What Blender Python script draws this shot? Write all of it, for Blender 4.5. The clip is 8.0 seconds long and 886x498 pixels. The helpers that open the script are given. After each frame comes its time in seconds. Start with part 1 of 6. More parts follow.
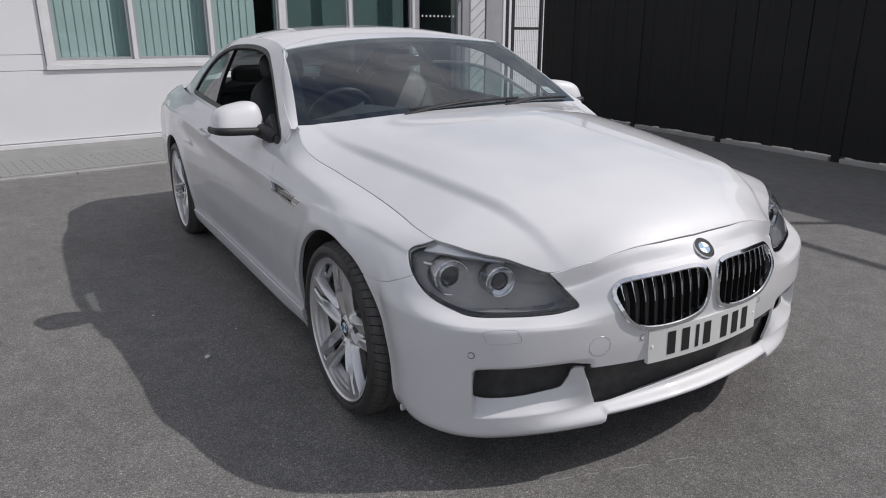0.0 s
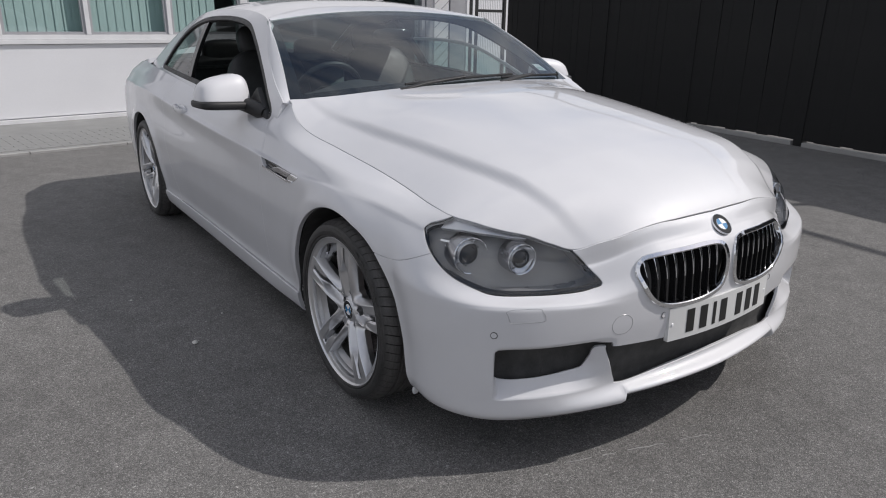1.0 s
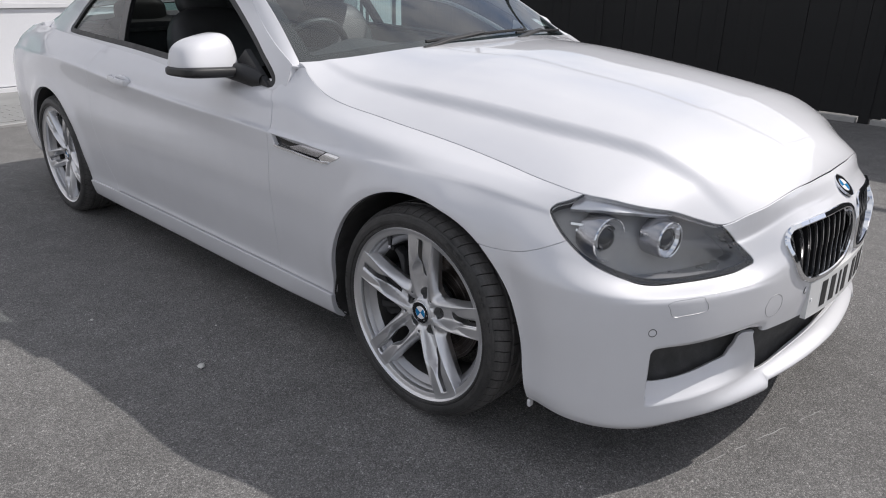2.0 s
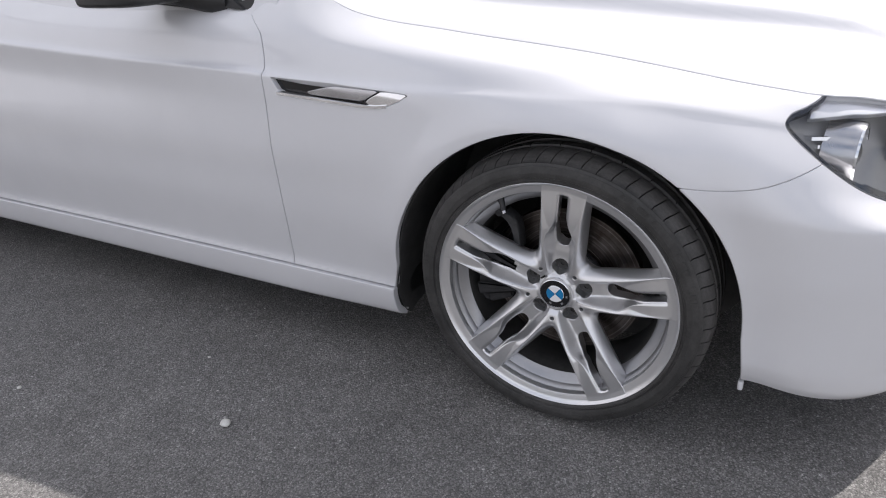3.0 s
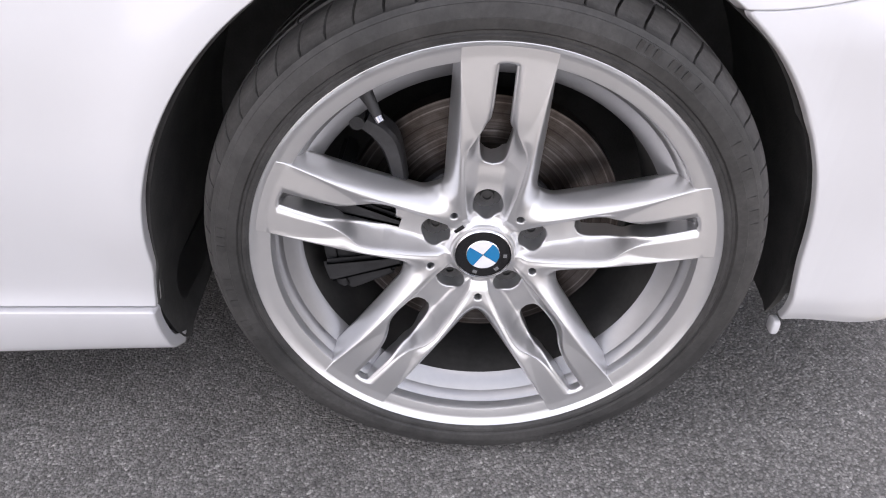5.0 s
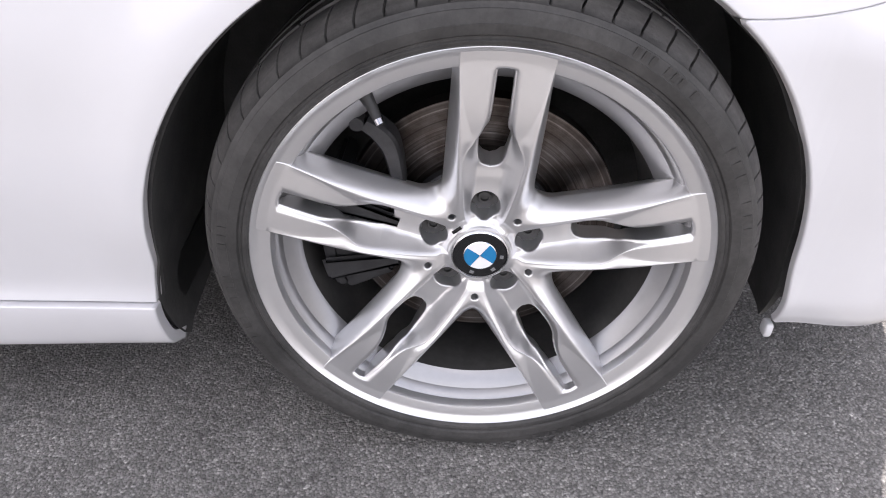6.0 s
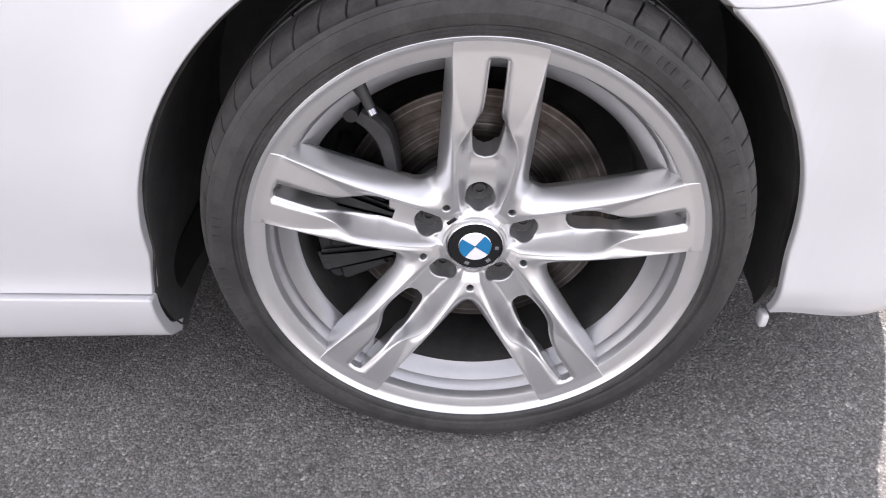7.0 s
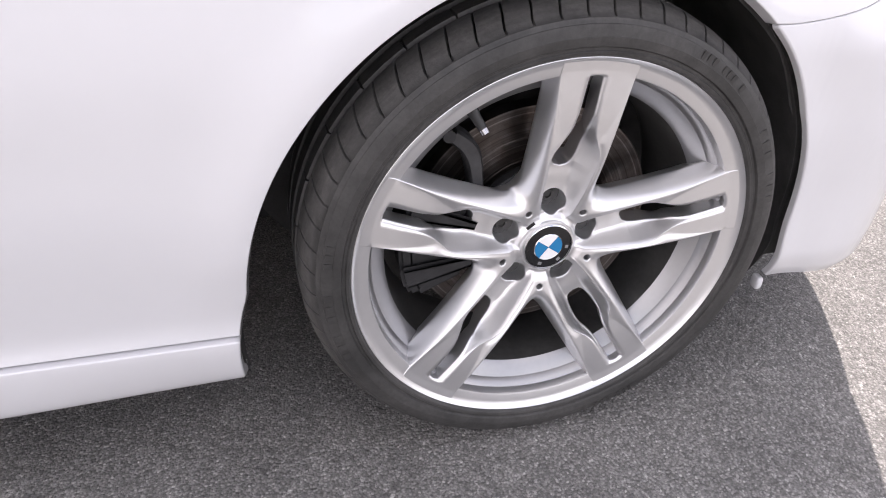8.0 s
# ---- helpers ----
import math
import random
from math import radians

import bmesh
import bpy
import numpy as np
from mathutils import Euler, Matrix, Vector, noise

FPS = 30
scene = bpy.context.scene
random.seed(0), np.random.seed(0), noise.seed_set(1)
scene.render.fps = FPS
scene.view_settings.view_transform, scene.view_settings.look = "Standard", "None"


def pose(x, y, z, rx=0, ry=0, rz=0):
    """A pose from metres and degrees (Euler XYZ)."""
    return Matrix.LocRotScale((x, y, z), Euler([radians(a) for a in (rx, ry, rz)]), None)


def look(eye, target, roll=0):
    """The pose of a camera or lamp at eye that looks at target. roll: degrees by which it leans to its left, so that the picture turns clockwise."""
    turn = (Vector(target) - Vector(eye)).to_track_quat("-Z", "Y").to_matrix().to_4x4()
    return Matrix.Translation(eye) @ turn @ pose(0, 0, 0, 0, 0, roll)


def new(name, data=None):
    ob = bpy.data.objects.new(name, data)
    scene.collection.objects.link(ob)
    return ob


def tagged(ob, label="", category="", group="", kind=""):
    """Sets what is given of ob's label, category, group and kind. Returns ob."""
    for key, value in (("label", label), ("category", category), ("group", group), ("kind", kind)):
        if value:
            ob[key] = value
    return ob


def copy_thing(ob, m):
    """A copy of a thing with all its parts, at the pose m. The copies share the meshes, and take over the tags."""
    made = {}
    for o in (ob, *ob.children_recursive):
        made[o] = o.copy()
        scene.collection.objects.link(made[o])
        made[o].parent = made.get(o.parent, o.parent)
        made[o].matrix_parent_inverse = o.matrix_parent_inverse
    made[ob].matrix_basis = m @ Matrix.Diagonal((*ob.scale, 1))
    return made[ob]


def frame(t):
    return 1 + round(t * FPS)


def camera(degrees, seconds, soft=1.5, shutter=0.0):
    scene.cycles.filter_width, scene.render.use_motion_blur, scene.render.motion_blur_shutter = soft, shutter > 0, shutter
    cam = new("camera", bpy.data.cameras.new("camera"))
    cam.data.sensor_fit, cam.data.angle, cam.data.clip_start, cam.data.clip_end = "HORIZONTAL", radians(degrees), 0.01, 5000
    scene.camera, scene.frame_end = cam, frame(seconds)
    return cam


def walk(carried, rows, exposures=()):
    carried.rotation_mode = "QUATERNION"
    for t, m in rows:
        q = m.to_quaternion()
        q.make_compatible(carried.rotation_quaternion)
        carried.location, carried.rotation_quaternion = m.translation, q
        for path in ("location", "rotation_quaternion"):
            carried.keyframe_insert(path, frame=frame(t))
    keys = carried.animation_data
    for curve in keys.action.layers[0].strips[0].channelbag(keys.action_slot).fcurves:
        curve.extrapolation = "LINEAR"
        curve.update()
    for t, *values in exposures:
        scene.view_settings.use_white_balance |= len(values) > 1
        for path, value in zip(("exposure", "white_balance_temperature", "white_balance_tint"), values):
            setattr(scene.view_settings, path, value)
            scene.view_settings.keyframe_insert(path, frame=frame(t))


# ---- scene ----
cam = camera(65.9, 8.0, soft=1.05)
PATH = [
    (0, (2.197, -1.807, 1.377), (0.56, -0.828, 0.778), 0.0),
    (0.5, (2.191, -1.807, 1.377), (0.554, -0.83, 0.77), -0.1),
    (0.7, (2.170, -1.840, 1.364), (0.541, -0.854, 0.751), 0.1),
    (1, (2.034, -1.931, 1.326), (0.48, -0.846, 0.688), 1.0),
    (1.2, (1.925, -2.035, 1.313), (0.450, -0.838, 0.691), 0.7),
    (1.5, (1.749, -2.108, 1.279), (0.362, -0.832, 0.61), 0.7),
    (2, (1.317, -2.205, 1.243), (0.027, -0.854, 0.528), 0.8),
    (2.2, (1.119, -2.267, 1.224), (-0.09, -0.849, 0.496), 0.6),
    (3.3, (0.238, -2.066, 1.062), (-0.495, -0.480, 0.094), -4.8),
    (3.5, (0.135, -1.998, 1.027), (-0.466, -0.376, 0.026), -5.0),
    (3.8, (0.040, -1.850, 0.938), (-0.357, -0.203, -0.130), -4.9),
    (4, (0.022, -1.742, 0.896), (-0.285, -0.152, -0.279), -4.8),
    (4.2, (-0.008, -1.643, 0.847), (-0.207, -0.066, -0.366), -3.8),
    (4.5, (-0.020, -1.582, 0.818), (-0.136, 0.037, -0.350), -3.1),
    (5, (-0.024, -1.580, 0.817), (-0.083, 0.044, -0.348), -1.6),
    (6.5, (-0.016, -1.587, 0.832), (-0.080, 0.024, -0.350), -0.8),
    (7, (-0.013, -1.588, 0.825), (-0.076, 0.018, -0.363), -1.2),
    (7.2, (-0.051, -1.583, 0.825), (-0.058, 0.010, -0.385), -0.9),
    (7.5, (-0.145, -1.590, 0.833), (0.018, 0.010, -0.354), -0.2),
    (8, (-0.335, -1.616, 0.843), (0.098, -0.020, -0.282), 1.8),
]
EXPOSURES = [(t, e - 0.18, 6340 if t < 3 else 6450 if t < 4.2 else 6620 if t < 7.5 else 6700, 12 if t < 3 else 14 if t < 4.2 else 16.5 if t < 7.5 else 18) for t, e in ((0.0, -0.35), (1.5, -0.25), (2.0, 0.0), (2.6, 0.3), (3.3, 0.70), (3.5, 0.79), (4.0, 1.23), (4.5, 1.57), (7.2, 1.59), (8.0, 1.50))]
walk(cam, [(t, look(eye, target, roll)) for t, eye, target, roll in PATH], EXPOSURES)

# ---- light: a high sun ahead of the car and on its far side, open sky ----
SUN_TO = Vector((0.475, 0.84, 1.0)).normalized()
world = bpy.data.worlds.new("world")
scene.world = world
world.use_nodes = True
wn = world.node_tree.nodes
sky = wn.new("ShaderNodeTexSky")
sky.sky_type, sky.sun_disc = "NISHITA", False
sky.sun_elevation = math.asin(SUN_TO.z)
sky.sun_rotation = math.atan2(SUN_TO.x, SUN_TO.y)
sky.air_density, sky.dust_density, sky.ozone_density = 1.0, 1.6, 1.0
wl = world.node_tree.links
# broken white cloud over blue
place = wn.new("ShaderNodeTexCoord")
flat = wn.new("ShaderNodeMapping")
flat.inputs["Scale"].default_value = (1.0, 1.0, 1.9)
cloud = wn.new("ShaderNodeTexNoise")
cloud.inputs["Scale"].default_value, cloud.inputs["Detail"].default_value, cloud.inputs["Roughness"].default_value = 2.3, 7.0, 0.58
cover = wn.new("ShaderNodeValToRGB")
cover.color_ramp.elements[0].position, cover.color_ramp.elements[1].position = 0.36, 0.56
mixed = wn.new("ShaderNodeMix")
mixed.data_type = "RGBA"
mixed.inputs[7].default_value = (7.6, 7.65, 7.85, 1)
wl.new(place.outputs["Generated"], flat.inputs["Vector"])
wl.new(flat.outputs["Vector"], cloud.inputs["Vector"])
wl.new(cloud.outputs["Fac"], cover.inputs["Fac"])
wl.new(cover.outputs["Color"], mixed.inputs["Factor"])
wl.new(sky.outputs[0], mixed.inputs[6])
wl.new(mixed.outputs[2], wn["Background"].inputs["Color"])
wn["Background"].inputs["Strength"].default_value = 0.12
sun = new("sun", bpy.data.lights.new("sun", "SUN"))
sun.data.energy, sun.data.angle, sun.data.color = 3.9, radians(0.6), (1.0, 0.955, 0.89)
sun.matrix_world = look(SUN_TO * 30, (0, 0, 0))


# ---- materials ----
def material(name, base=(0.5, 0.5, 0.5), rough=0.5, metal=0.0, coat=0.0, spec=0.5):
    m = bpy.data.materials.new(name)
    m.use_nodes = True
    b = m.node_tree.nodes["Principled BSDF"]
    b.inputs["Base Color"].default_value = (*base, 1)
    b.inputs["Roughness"].default_value = rough
    b.inputs["Metallic"].default_value = metal
    b.inputs["Coat Weight"].default_value = coat
    b.inputs["Coat Roughness"].default_value = 0.03
    b.inputs["Specular IOR Level"].default_value = spec
    return m


def nodes_of(m):
    t = m.node_tree
    return t.nodes, t.links, t.nodes["Principled BSDF"]


def coords(m, scale=1.0, kind="Object"):
    n, l, _ = nodes_of(m)
    tc, mp = n.new("ShaderNodeTexCoord"), n.new("ShaderNodeMapping")
    mp.inputs["Scale"].default_value = (scale, scale, scale) if isinstance(scale, (int, float)) else scale
    l.new(tc.outputs[kind], mp.inputs["Vector"])
    return mp.outputs["Vector"]


def noise_of(m, vec, scale, detail=4.0, rough=0.55):
    n, l, _ = nodes_of(m)
    t = n.new("ShaderNodeTexNoise")
    t.inputs["Scale"].default_value, t.inputs["Detail"].default_value, t.inputs["Roughness"].default_value = scale, detail, rough
    l.new(vec, t.inputs["Vector"])
    return t.outputs["Fac"]


def ramp_of(m, fac, stops):
    n, l, _ = nodes_of(m)
    r = n.new("ShaderNodeValToRGB")
    e = r.color_ramp.elements
    while len(e) < len(stops):
        e.new(0.5)
    for k, (p, c) in zip(e, stops):
        k.position, k.color = p, (*(c if isinstance(c, tuple) else (c, c, c)), 1)
    l.new(fac, r.inputs["Fac"])
    return r.outputs["Color"]


def blend_of(m, fac, a, b, mode="MIX"):
    n, l, _ = nodes_of(m)
    x = n.new("ShaderNodeMix")
    x.data_type, x.blend_type = "RGBA", mode
    for sock, v in ((x.inputs["Factor"], fac), (x.inputs[6], a), (x.inputs[7], b)):
        if isinstance(v, (int, float)):
            sock.default_value = v if sock.type == "VALUE" else (v, v, v, 1)
        elif isinstance(v, tuple):
            sock.default_value = (*v, 1)
        else:
            l.new(v, sock)
    return x.outputs[2]


def bump_of(m, height, strength=0.3, dist=0.002):
    n, l, b = nodes_of(m)
    k = n.new("ShaderNodeBump")
    k.inputs["Strength"].default_value, k.inputs["Distance"].default_value = strength, dist
    l.new(height, k.inputs["Height"])
    l.new(k.outputs["Normal"], b.inputs["Normal"])
    return k


def paint_white():
    m = material("white_metallic_paint", (0.77, 0.77, 0.79), 0.34, 0.0, 1.0)
    n, l, b = nodes_of(m)
    v = coords(m)
    fine = noise_of(m, v, 900, 2)
    film = noise_of(m, v, 3.0, 5)
    l.new(ramp_of(m, film, [(0.3, (0.655, 0.655, 0.675)), (0.7, (0.70, 0.70, 0.72))]), b.inputs["Base Color"])
    l.new(ramp_of(m, fine, [(0.3, 0.46), (0.7, 0.56)]), b.inputs["Roughness"])
    l.new(ramp_of(m, film, [(0.35, 0.012), (0.75, 0.035)]), b.inputs["Coat Roughness"])
    b.inputs["Metallic"].default_value = 0.06
    b.inputs["Specular IOR Level"].default_value = 0.3
    return m


def asphalt():
    """Worn surface course: dark binder, fine crumbs of stone, a few pale chips."""
    m = material("asphalt", (0.1, 0.1, 0.1), 0.85)
    n, l, b = nodes_of(m)
    v = coords(m)
    big, mid = noise_of(m, v, 0.55, 5), noise_of(m, v, 7.0, 5, 0.65)
    cells = []
    for scale in (290.0, 170.0, 95.0):
        k = n.new("ShaderNodeTexVoronoi")
        k.inputs["Scale"].default_value, k.inputs["Randomness"].default_value = scale, 1.0
        l.new(v, k.inputs["Vector"])
        cells.append(k)
    grit, chip, pebble = cells
    fine = noise_of(m, v, 700, 3, 0.7)
    stone = ramp_of(m, grit.outputs["Color"], [(0.0, (0.115, 0.113, 0.110)), (0.45, (0.185, 0.1815, 0.177)), (0.8, (0.295, 0.289, 0.282)), (1.0, (0.47, 0.46, 0.445))])
    spark = ramp_of(m, chip.outputs["Color"], [(0.0, 0.86), (0.86, 1.0), (0.93, 1.5), (1.0, 2.1)])
    body = ramp_of(m, pebble.outputs["Color"], [(0.0, 0.88), (0.6, 1.0), (1.0, 1.12)])
    edge = ramp_of(m, grit.outputs["Distance"], [(0.0, 1.12), (0.45, 1.0), (0.85, 0.72)])
    tone = ramp_of(m, big, [(0.3, (0.84, 0.83, 0.82)), (0.7, (1.1, 1.09, 1.08))])
    tone2 = ramp_of(m, mid, [(0.28, 0.82), (0.72, 1.14)])
    dust = ramp_of(m, fine, [(0.3, 0.78), (0.7, 1.2)])
    c = stone
    for k in (spark, body, edge, tone, tone2, dust):
        c = blend_of(m, 1.0, c, k, "MULTIPLY")
    l.new(c, b.inputs["Base Color"])
    h = blend_of(m, 0.4, grit.outputs["Distance"], chip.outputs["Distance"])
    bump_of(m, blend_of(m, 0.25, h, fine), 0.9, 0.006).invert = True
    return m


def speckled(name, base, rough=0.6, amount=0.12, scale=6.0, metal=0.0, bump=0.0, fine=120):
    m = material(name, base, rough, metal)
    n, l, b = nodes_of(m)
    v = coords(m)
    a, f = noise_of(m, v, scale, 6), noise_of(m, v, fine, 3)
    lo, hi = tuple(c * (1 - amount) for c in base), tuple(min(1, c * (1 + amount)) for c in base)
    c = blend_of(m, 1.0, ramp_of(m, a, [(0.3, lo), (0.7, hi)]), ramp_of(m, f, [(0.3, 1 - amount / 2), (0.7, 1.0)]), "MULTIPLY")
    l.new(c, b.inputs["Base Color"])
    l.new(ramp_of(m, a, [(0.3, max(0.02, rough - 0.08)), (0.7, min(1, rough + 0.08))]), b.inputs["Roughness"])
    if bump:
        bump_of(m, f, bump, 0.002)
    return m


def tyre_rubber():
    """Road-worn rubber: dusty film in streaks round the wheel, dull grey rubbed patches."""
    m = material("tyre_rubber", (0.035, 0.034, 0.034), 0.62)
    n, l, b = nodes_of(m)
    v = coords(m)
    dust, fine, patch = noise_of(m, v, 9, 6, 0.6), noise_of(m, v, 210, 3, 0.65), noise_of(m, coords(m, (38, 160, 38)), 1.0, 5, 0.6)
    c = blend_of(m, ramp_of(m, dust, [(0.38, 0.0), (0.68, 0.6)]), (0.031, 0.0305, 0.030), (0.072, 0.069, 0.067))
    far = n.new("ShaderNodeVectorMath")
    far.operation = "LENGTH"
    l.new(coords(m, (1.0, 0.0, 1.0)), far.inputs[0])
    c = blend_of(m, ramp_of(m, far.outputs["Value"], [(0.311, 0.0), (0.322, 0.75)]), c, (0.10, 0.096, 0.093))
    c = blend_of(m, 1.0, c, ramp_of(m, patch, [(0.3, 0.78), (0.72, 1.3)]), "MULTIPLY")
    c = blend_of(m, 1.0, c, ramp_of(m, fine, [(0.3, 0.85), (0.72, 1.2)]), "MULTIPLY")
    l.new(c, b.inputs["Base Color"])
    l.new(ramp_of(m, dust, [(0.3, 0.45), (0.7, 0.66)]), b.inputs["Roughness"])
    b.inputs["Specular IOR Level"].default_value = 0.42
    bump_of(m, fine, 0.25, 0.0015)
    return m


def clear_glass(name, tint=(0.75, 0.8, 0.8), ior=1.5, rough=0.0):
    """Thin glass, whose gloss grows with the slant alike from both sides."""
    m = bpy.data.materials.new(name)
    m.use_nodes = True
    n, l = m.node_tree.nodes, m.node_tree.links
    n.remove(n["Principled BSDF"])
    tr, gl, lw, pw, ma, mx = (n.new(k) for k in ("ShaderNodeBsdfTransparent", "ShaderNodeBsdfGlossy", "ShaderNodeLayerWeight", "ShaderNodeMath", "ShaderNodeMath", "ShaderNodeMixShader"))
    tr.inputs["Color"].default_value = (*tint, 1)
    gl.inputs["Roughness"].default_value = rough
    lw.inputs["Blend"].default_value = 0.5
    least = ((ior - 1) / (ior + 1)) ** 2
    pw.operation, pw.inputs[1].default_value = "POWER", 4.5
    ma.operation, ma.inputs[1].default_value, ma.inputs[2].default_value = "MULTIPLY_ADD", 1 - least, least
    l.new(lw.outputs["Facing"], pw.inputs[0])
    l.new(pw.outputs[0], ma.inputs[0])
    l.new(ma.outputs[0], mx.inputs[0])
    l.new(tr.outputs[0], mx.inputs[1])
    l.new(gl.outputs[0], mx.inputs[2])
    l.new(mx.outputs[0], n["Material Output"].inputs["Surface"])
    return m


def alloy():
    """Silver lacquered alloy with fine flake."""
    m = material("silver_alloy", (0.7, 0.7, 0.71), 0.33, 0.85)
    n, l, b = nodes_of(m)
    v = coords(m)
    l.new(ramp_of(m, noise_of(m, v, 60, 3), [(0.0, (0.70, 0.70, 0.71)), (1.0, (0.75, 0.75, 0.76))]), b.inputs["Base Color"])
    l.new(ramp_of(m, noise_of(m, v, 14, 4), [(0.0, 0.29), (1.0, 0.36)]), b.inputs["Roughness"])
    return m


def brake_iron():
    """Worn disc: uneven rings of bright and rusty iron."""
    m = material("brake_iron", (0.2, 0.17, 0.15), 0.38, 0.8)
    n, l, b = nodes_of(m)
    v = coords(m, (1.0, 0.0, 1.0))
    far = n.new("ShaderNodeVectorMath")
    far.operation = "LENGTH"
    l.new(v, far.inputs[0])
    ring = n.new("ShaderNodeTexNoise")
    ring.noise_dimensions = "1D"
    ring.inputs["Scale"].default_value, ring.inputs["Detail"].default_value, ring.inputs["Roughness"].default_value = 150.0, 6.0, 0.7
    l.new(far.outputs["Value"], ring.inputs["W"])
    patch, wide = noise_of(m, v, 26, 6, 0.65), noise_of(m, v, 7, 3)
    c = ramp_of(m, ring.outputs["Fac"], [(0.32, (0.072, 0.060, 0.055)), (0.55, (0.135, 0.120, 0.111)), (0.72, (0.30, 0.28, 0.268))])
    for k in (ramp_of(m, patch, [(0.35, (0.5, 0.42, 0.38)), (0.62, (1.0, 1.0, 1.0))]), ramp_of(m, wide, [(0.35, 0.55), (0.65, 1.15)])):
        c = blend_of(m, 1.0, c, k, "MULTIPLY")
    l.new(c, b.inputs["Base Color"])
    l.new(ramp_of(m, ring.outputs["Fac"], [(0.3, 0.5), (0.7, 0.28)]), b.inputs["Roughness"])
    return m


PAINT = paint_white()
ASPHALT = asphalt()
CHROME = speckled("chrome", (0.82, 0.83, 0.85), 0.08, 0.04, 8, 1.0)
ALLOY = alloy()
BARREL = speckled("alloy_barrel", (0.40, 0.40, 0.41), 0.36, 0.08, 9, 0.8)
DARKALLOY = speckled("dark_alloy", (0.10, 0.098, 0.096), 0.6, 0.3, 12, 0.5)
RUBBER = tyre_rubber()
GLOSSBLACK = material("gloss_black", (0.012, 0.012, 0.013), 0.12)
SATIN = speckled("satin_black_plastic", (0.018, 0.018, 0.019), 0.5, 0.2, 20, 0.0, 0.15, 600)
LINER = speckled("arch_liner_felt", (0.070, 0.069, 0.068), 0.95, 0.3, 20, 0.0, 0.4, 250)
SCREEN = clear_glass("windscreen_glass", (0.70, 0.78, 0.77), 2.2)
SIDEGLASS = clear_glass("side_glass", (0.52, 0.68, 0.66), 1.6)
DARKGLASS = clear_glass("privacy_glass", (0.12, 0.13, 0.13), 1.5)
SATINCHROME = speckled("satin_chrome", (0.46, 0.46, 0.48), 0.22, 0.06, 14, 1.0)
GLINTSTRIP = material("glint_strip", (0.88, 0.91, 0.90), 0.25)
LENS = clear_glass("headlamp_lens", (0.93, 0.94, 0.95), 1.6)
HEADLINING = speckled("pale_grey_headlining", (0.56, 0.56, 0.55), 0.95, 0.06, 12, 0.0, 0.2, 500)
LEATHER = speckled("black_leather", (0.030, 0.030, 0.031), 0.5, 0.2, 20, 0.0, 0.2, 300)
DASH = speckled("dashboard_plastic", (0.075, 0.075, 0.078), 0.6, 0.2, 20, 0.0, 0.2, 400)
IRON = brake_iron()
CASTING = speckled("grey_casting", (0.038, 0.038, 0.040), 0.6, 0.3, 25, 0.5, 0.3, 120)
CARRIER = speckled("cast_iron_grey", (0.065, 0.065, 0.068), 0.5, 0.3, 30, 0.6, 0.3, 150)
BLUE = material("enamel_blue", (0.012, 0.19, 0.42), 0.25)
WHITE = material("enamel_white", (0.82, 0.82, 0.83), 0.3)
PLATE = speckled("plate_white", (0.72, 0.72, 0.71), 0.35, 0.04, 12)
INK = material("plate_black", (0.02, 0.02, 0.02), 0.4)
LAMPGREY = speckled("lamp_bezel_grey", (0.36, 0.36, 0.37), 0.3, 0.1, 12, 0.4)
LAMPDARK = speckled("lamp_housing_dark", (0.33, 0.325, 0.32), 0.45, 0.12, 12, 0.2)
CLAD = speckled("white_cladding", (0.78, 0.78, 0.80), 0.5, 0.04, 0.8, 0.0, 0.05, 40)
FRAMEWHITE = speckled("window_frame_white", (0.74, 0.74, 0.75), 0.45, 0.05, 5)
FRAMEGREY = speckled("grey_post", (0.38, 0.38, 0.40), 0.5, 0.06, 5)
FENCEBLACK = speckled("black_fence_board", (0.006, 0.006, 0.0065), 0.75, 0.5, 1.3, 0.0, 0.2, 30)
STEELBLACK = material("black_steel", (0.012, 0.012, 0.013), 0.5)
CONCRETE = speckled("pale_concrete", (0.36, 0.355, 0.345), 0.85, 0.15, 3, 0.0, 0.4, 60)
PAVER = speckled("grey_paver", (0.26, 0.26, 0.255), 0.85, 0.15, 2.5, 0.0, 0.4, 70)
STONE = speckled("pale_stone", (0.62, 0.61, 0.57), 0.8, 0.12, 60, 0.0, 0.5, 300)
BLIND = speckled("green_blind", (0.46, 0.56, 0.56), 0.8, 0.05, 3)
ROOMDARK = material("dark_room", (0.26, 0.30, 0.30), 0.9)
PANEGLASS = clear_glass("window_glass", (0.90, 0.95, 0.94), 1.6)
TEALREFLECTION = speckled("teal_reflection_tone", (0.10, 0.155, 0.155), 0.7, 0.08, 1.2)


# ---- mesh tools ----
def part(name, bm, mat, parent=None, label="", smooth=True):
    """Links a bmesh as one mesh object under a thing or a part."""
    me = bpy.data.meshes.new(name)
    bm.normal_update()
    bm.to_mesh(me)
    bm.free()
    me.materials.append(mat)
    if smooth:
        me.shade_smooth()
        me.set_sharp_from_angle(angle=radians(35))
    ob = new(name, me)
    if parent:
        ob.parent = parent
    return tagged(ob, label)


def thing(name, label, category, group="", kind=""):
    ob = new(name)
    ob.empty_display_size = 0.1
    return tagged(ob, label, category, group, kind)


def raw(verts, faces):
    bm = bmesh.new()
    vs = [bm.verts.new(v) for v in verts]
    for f in faces:
        try:
            bm.faces.new([vs[i] for i in f])
        except ValueError:
            pass
    return bm


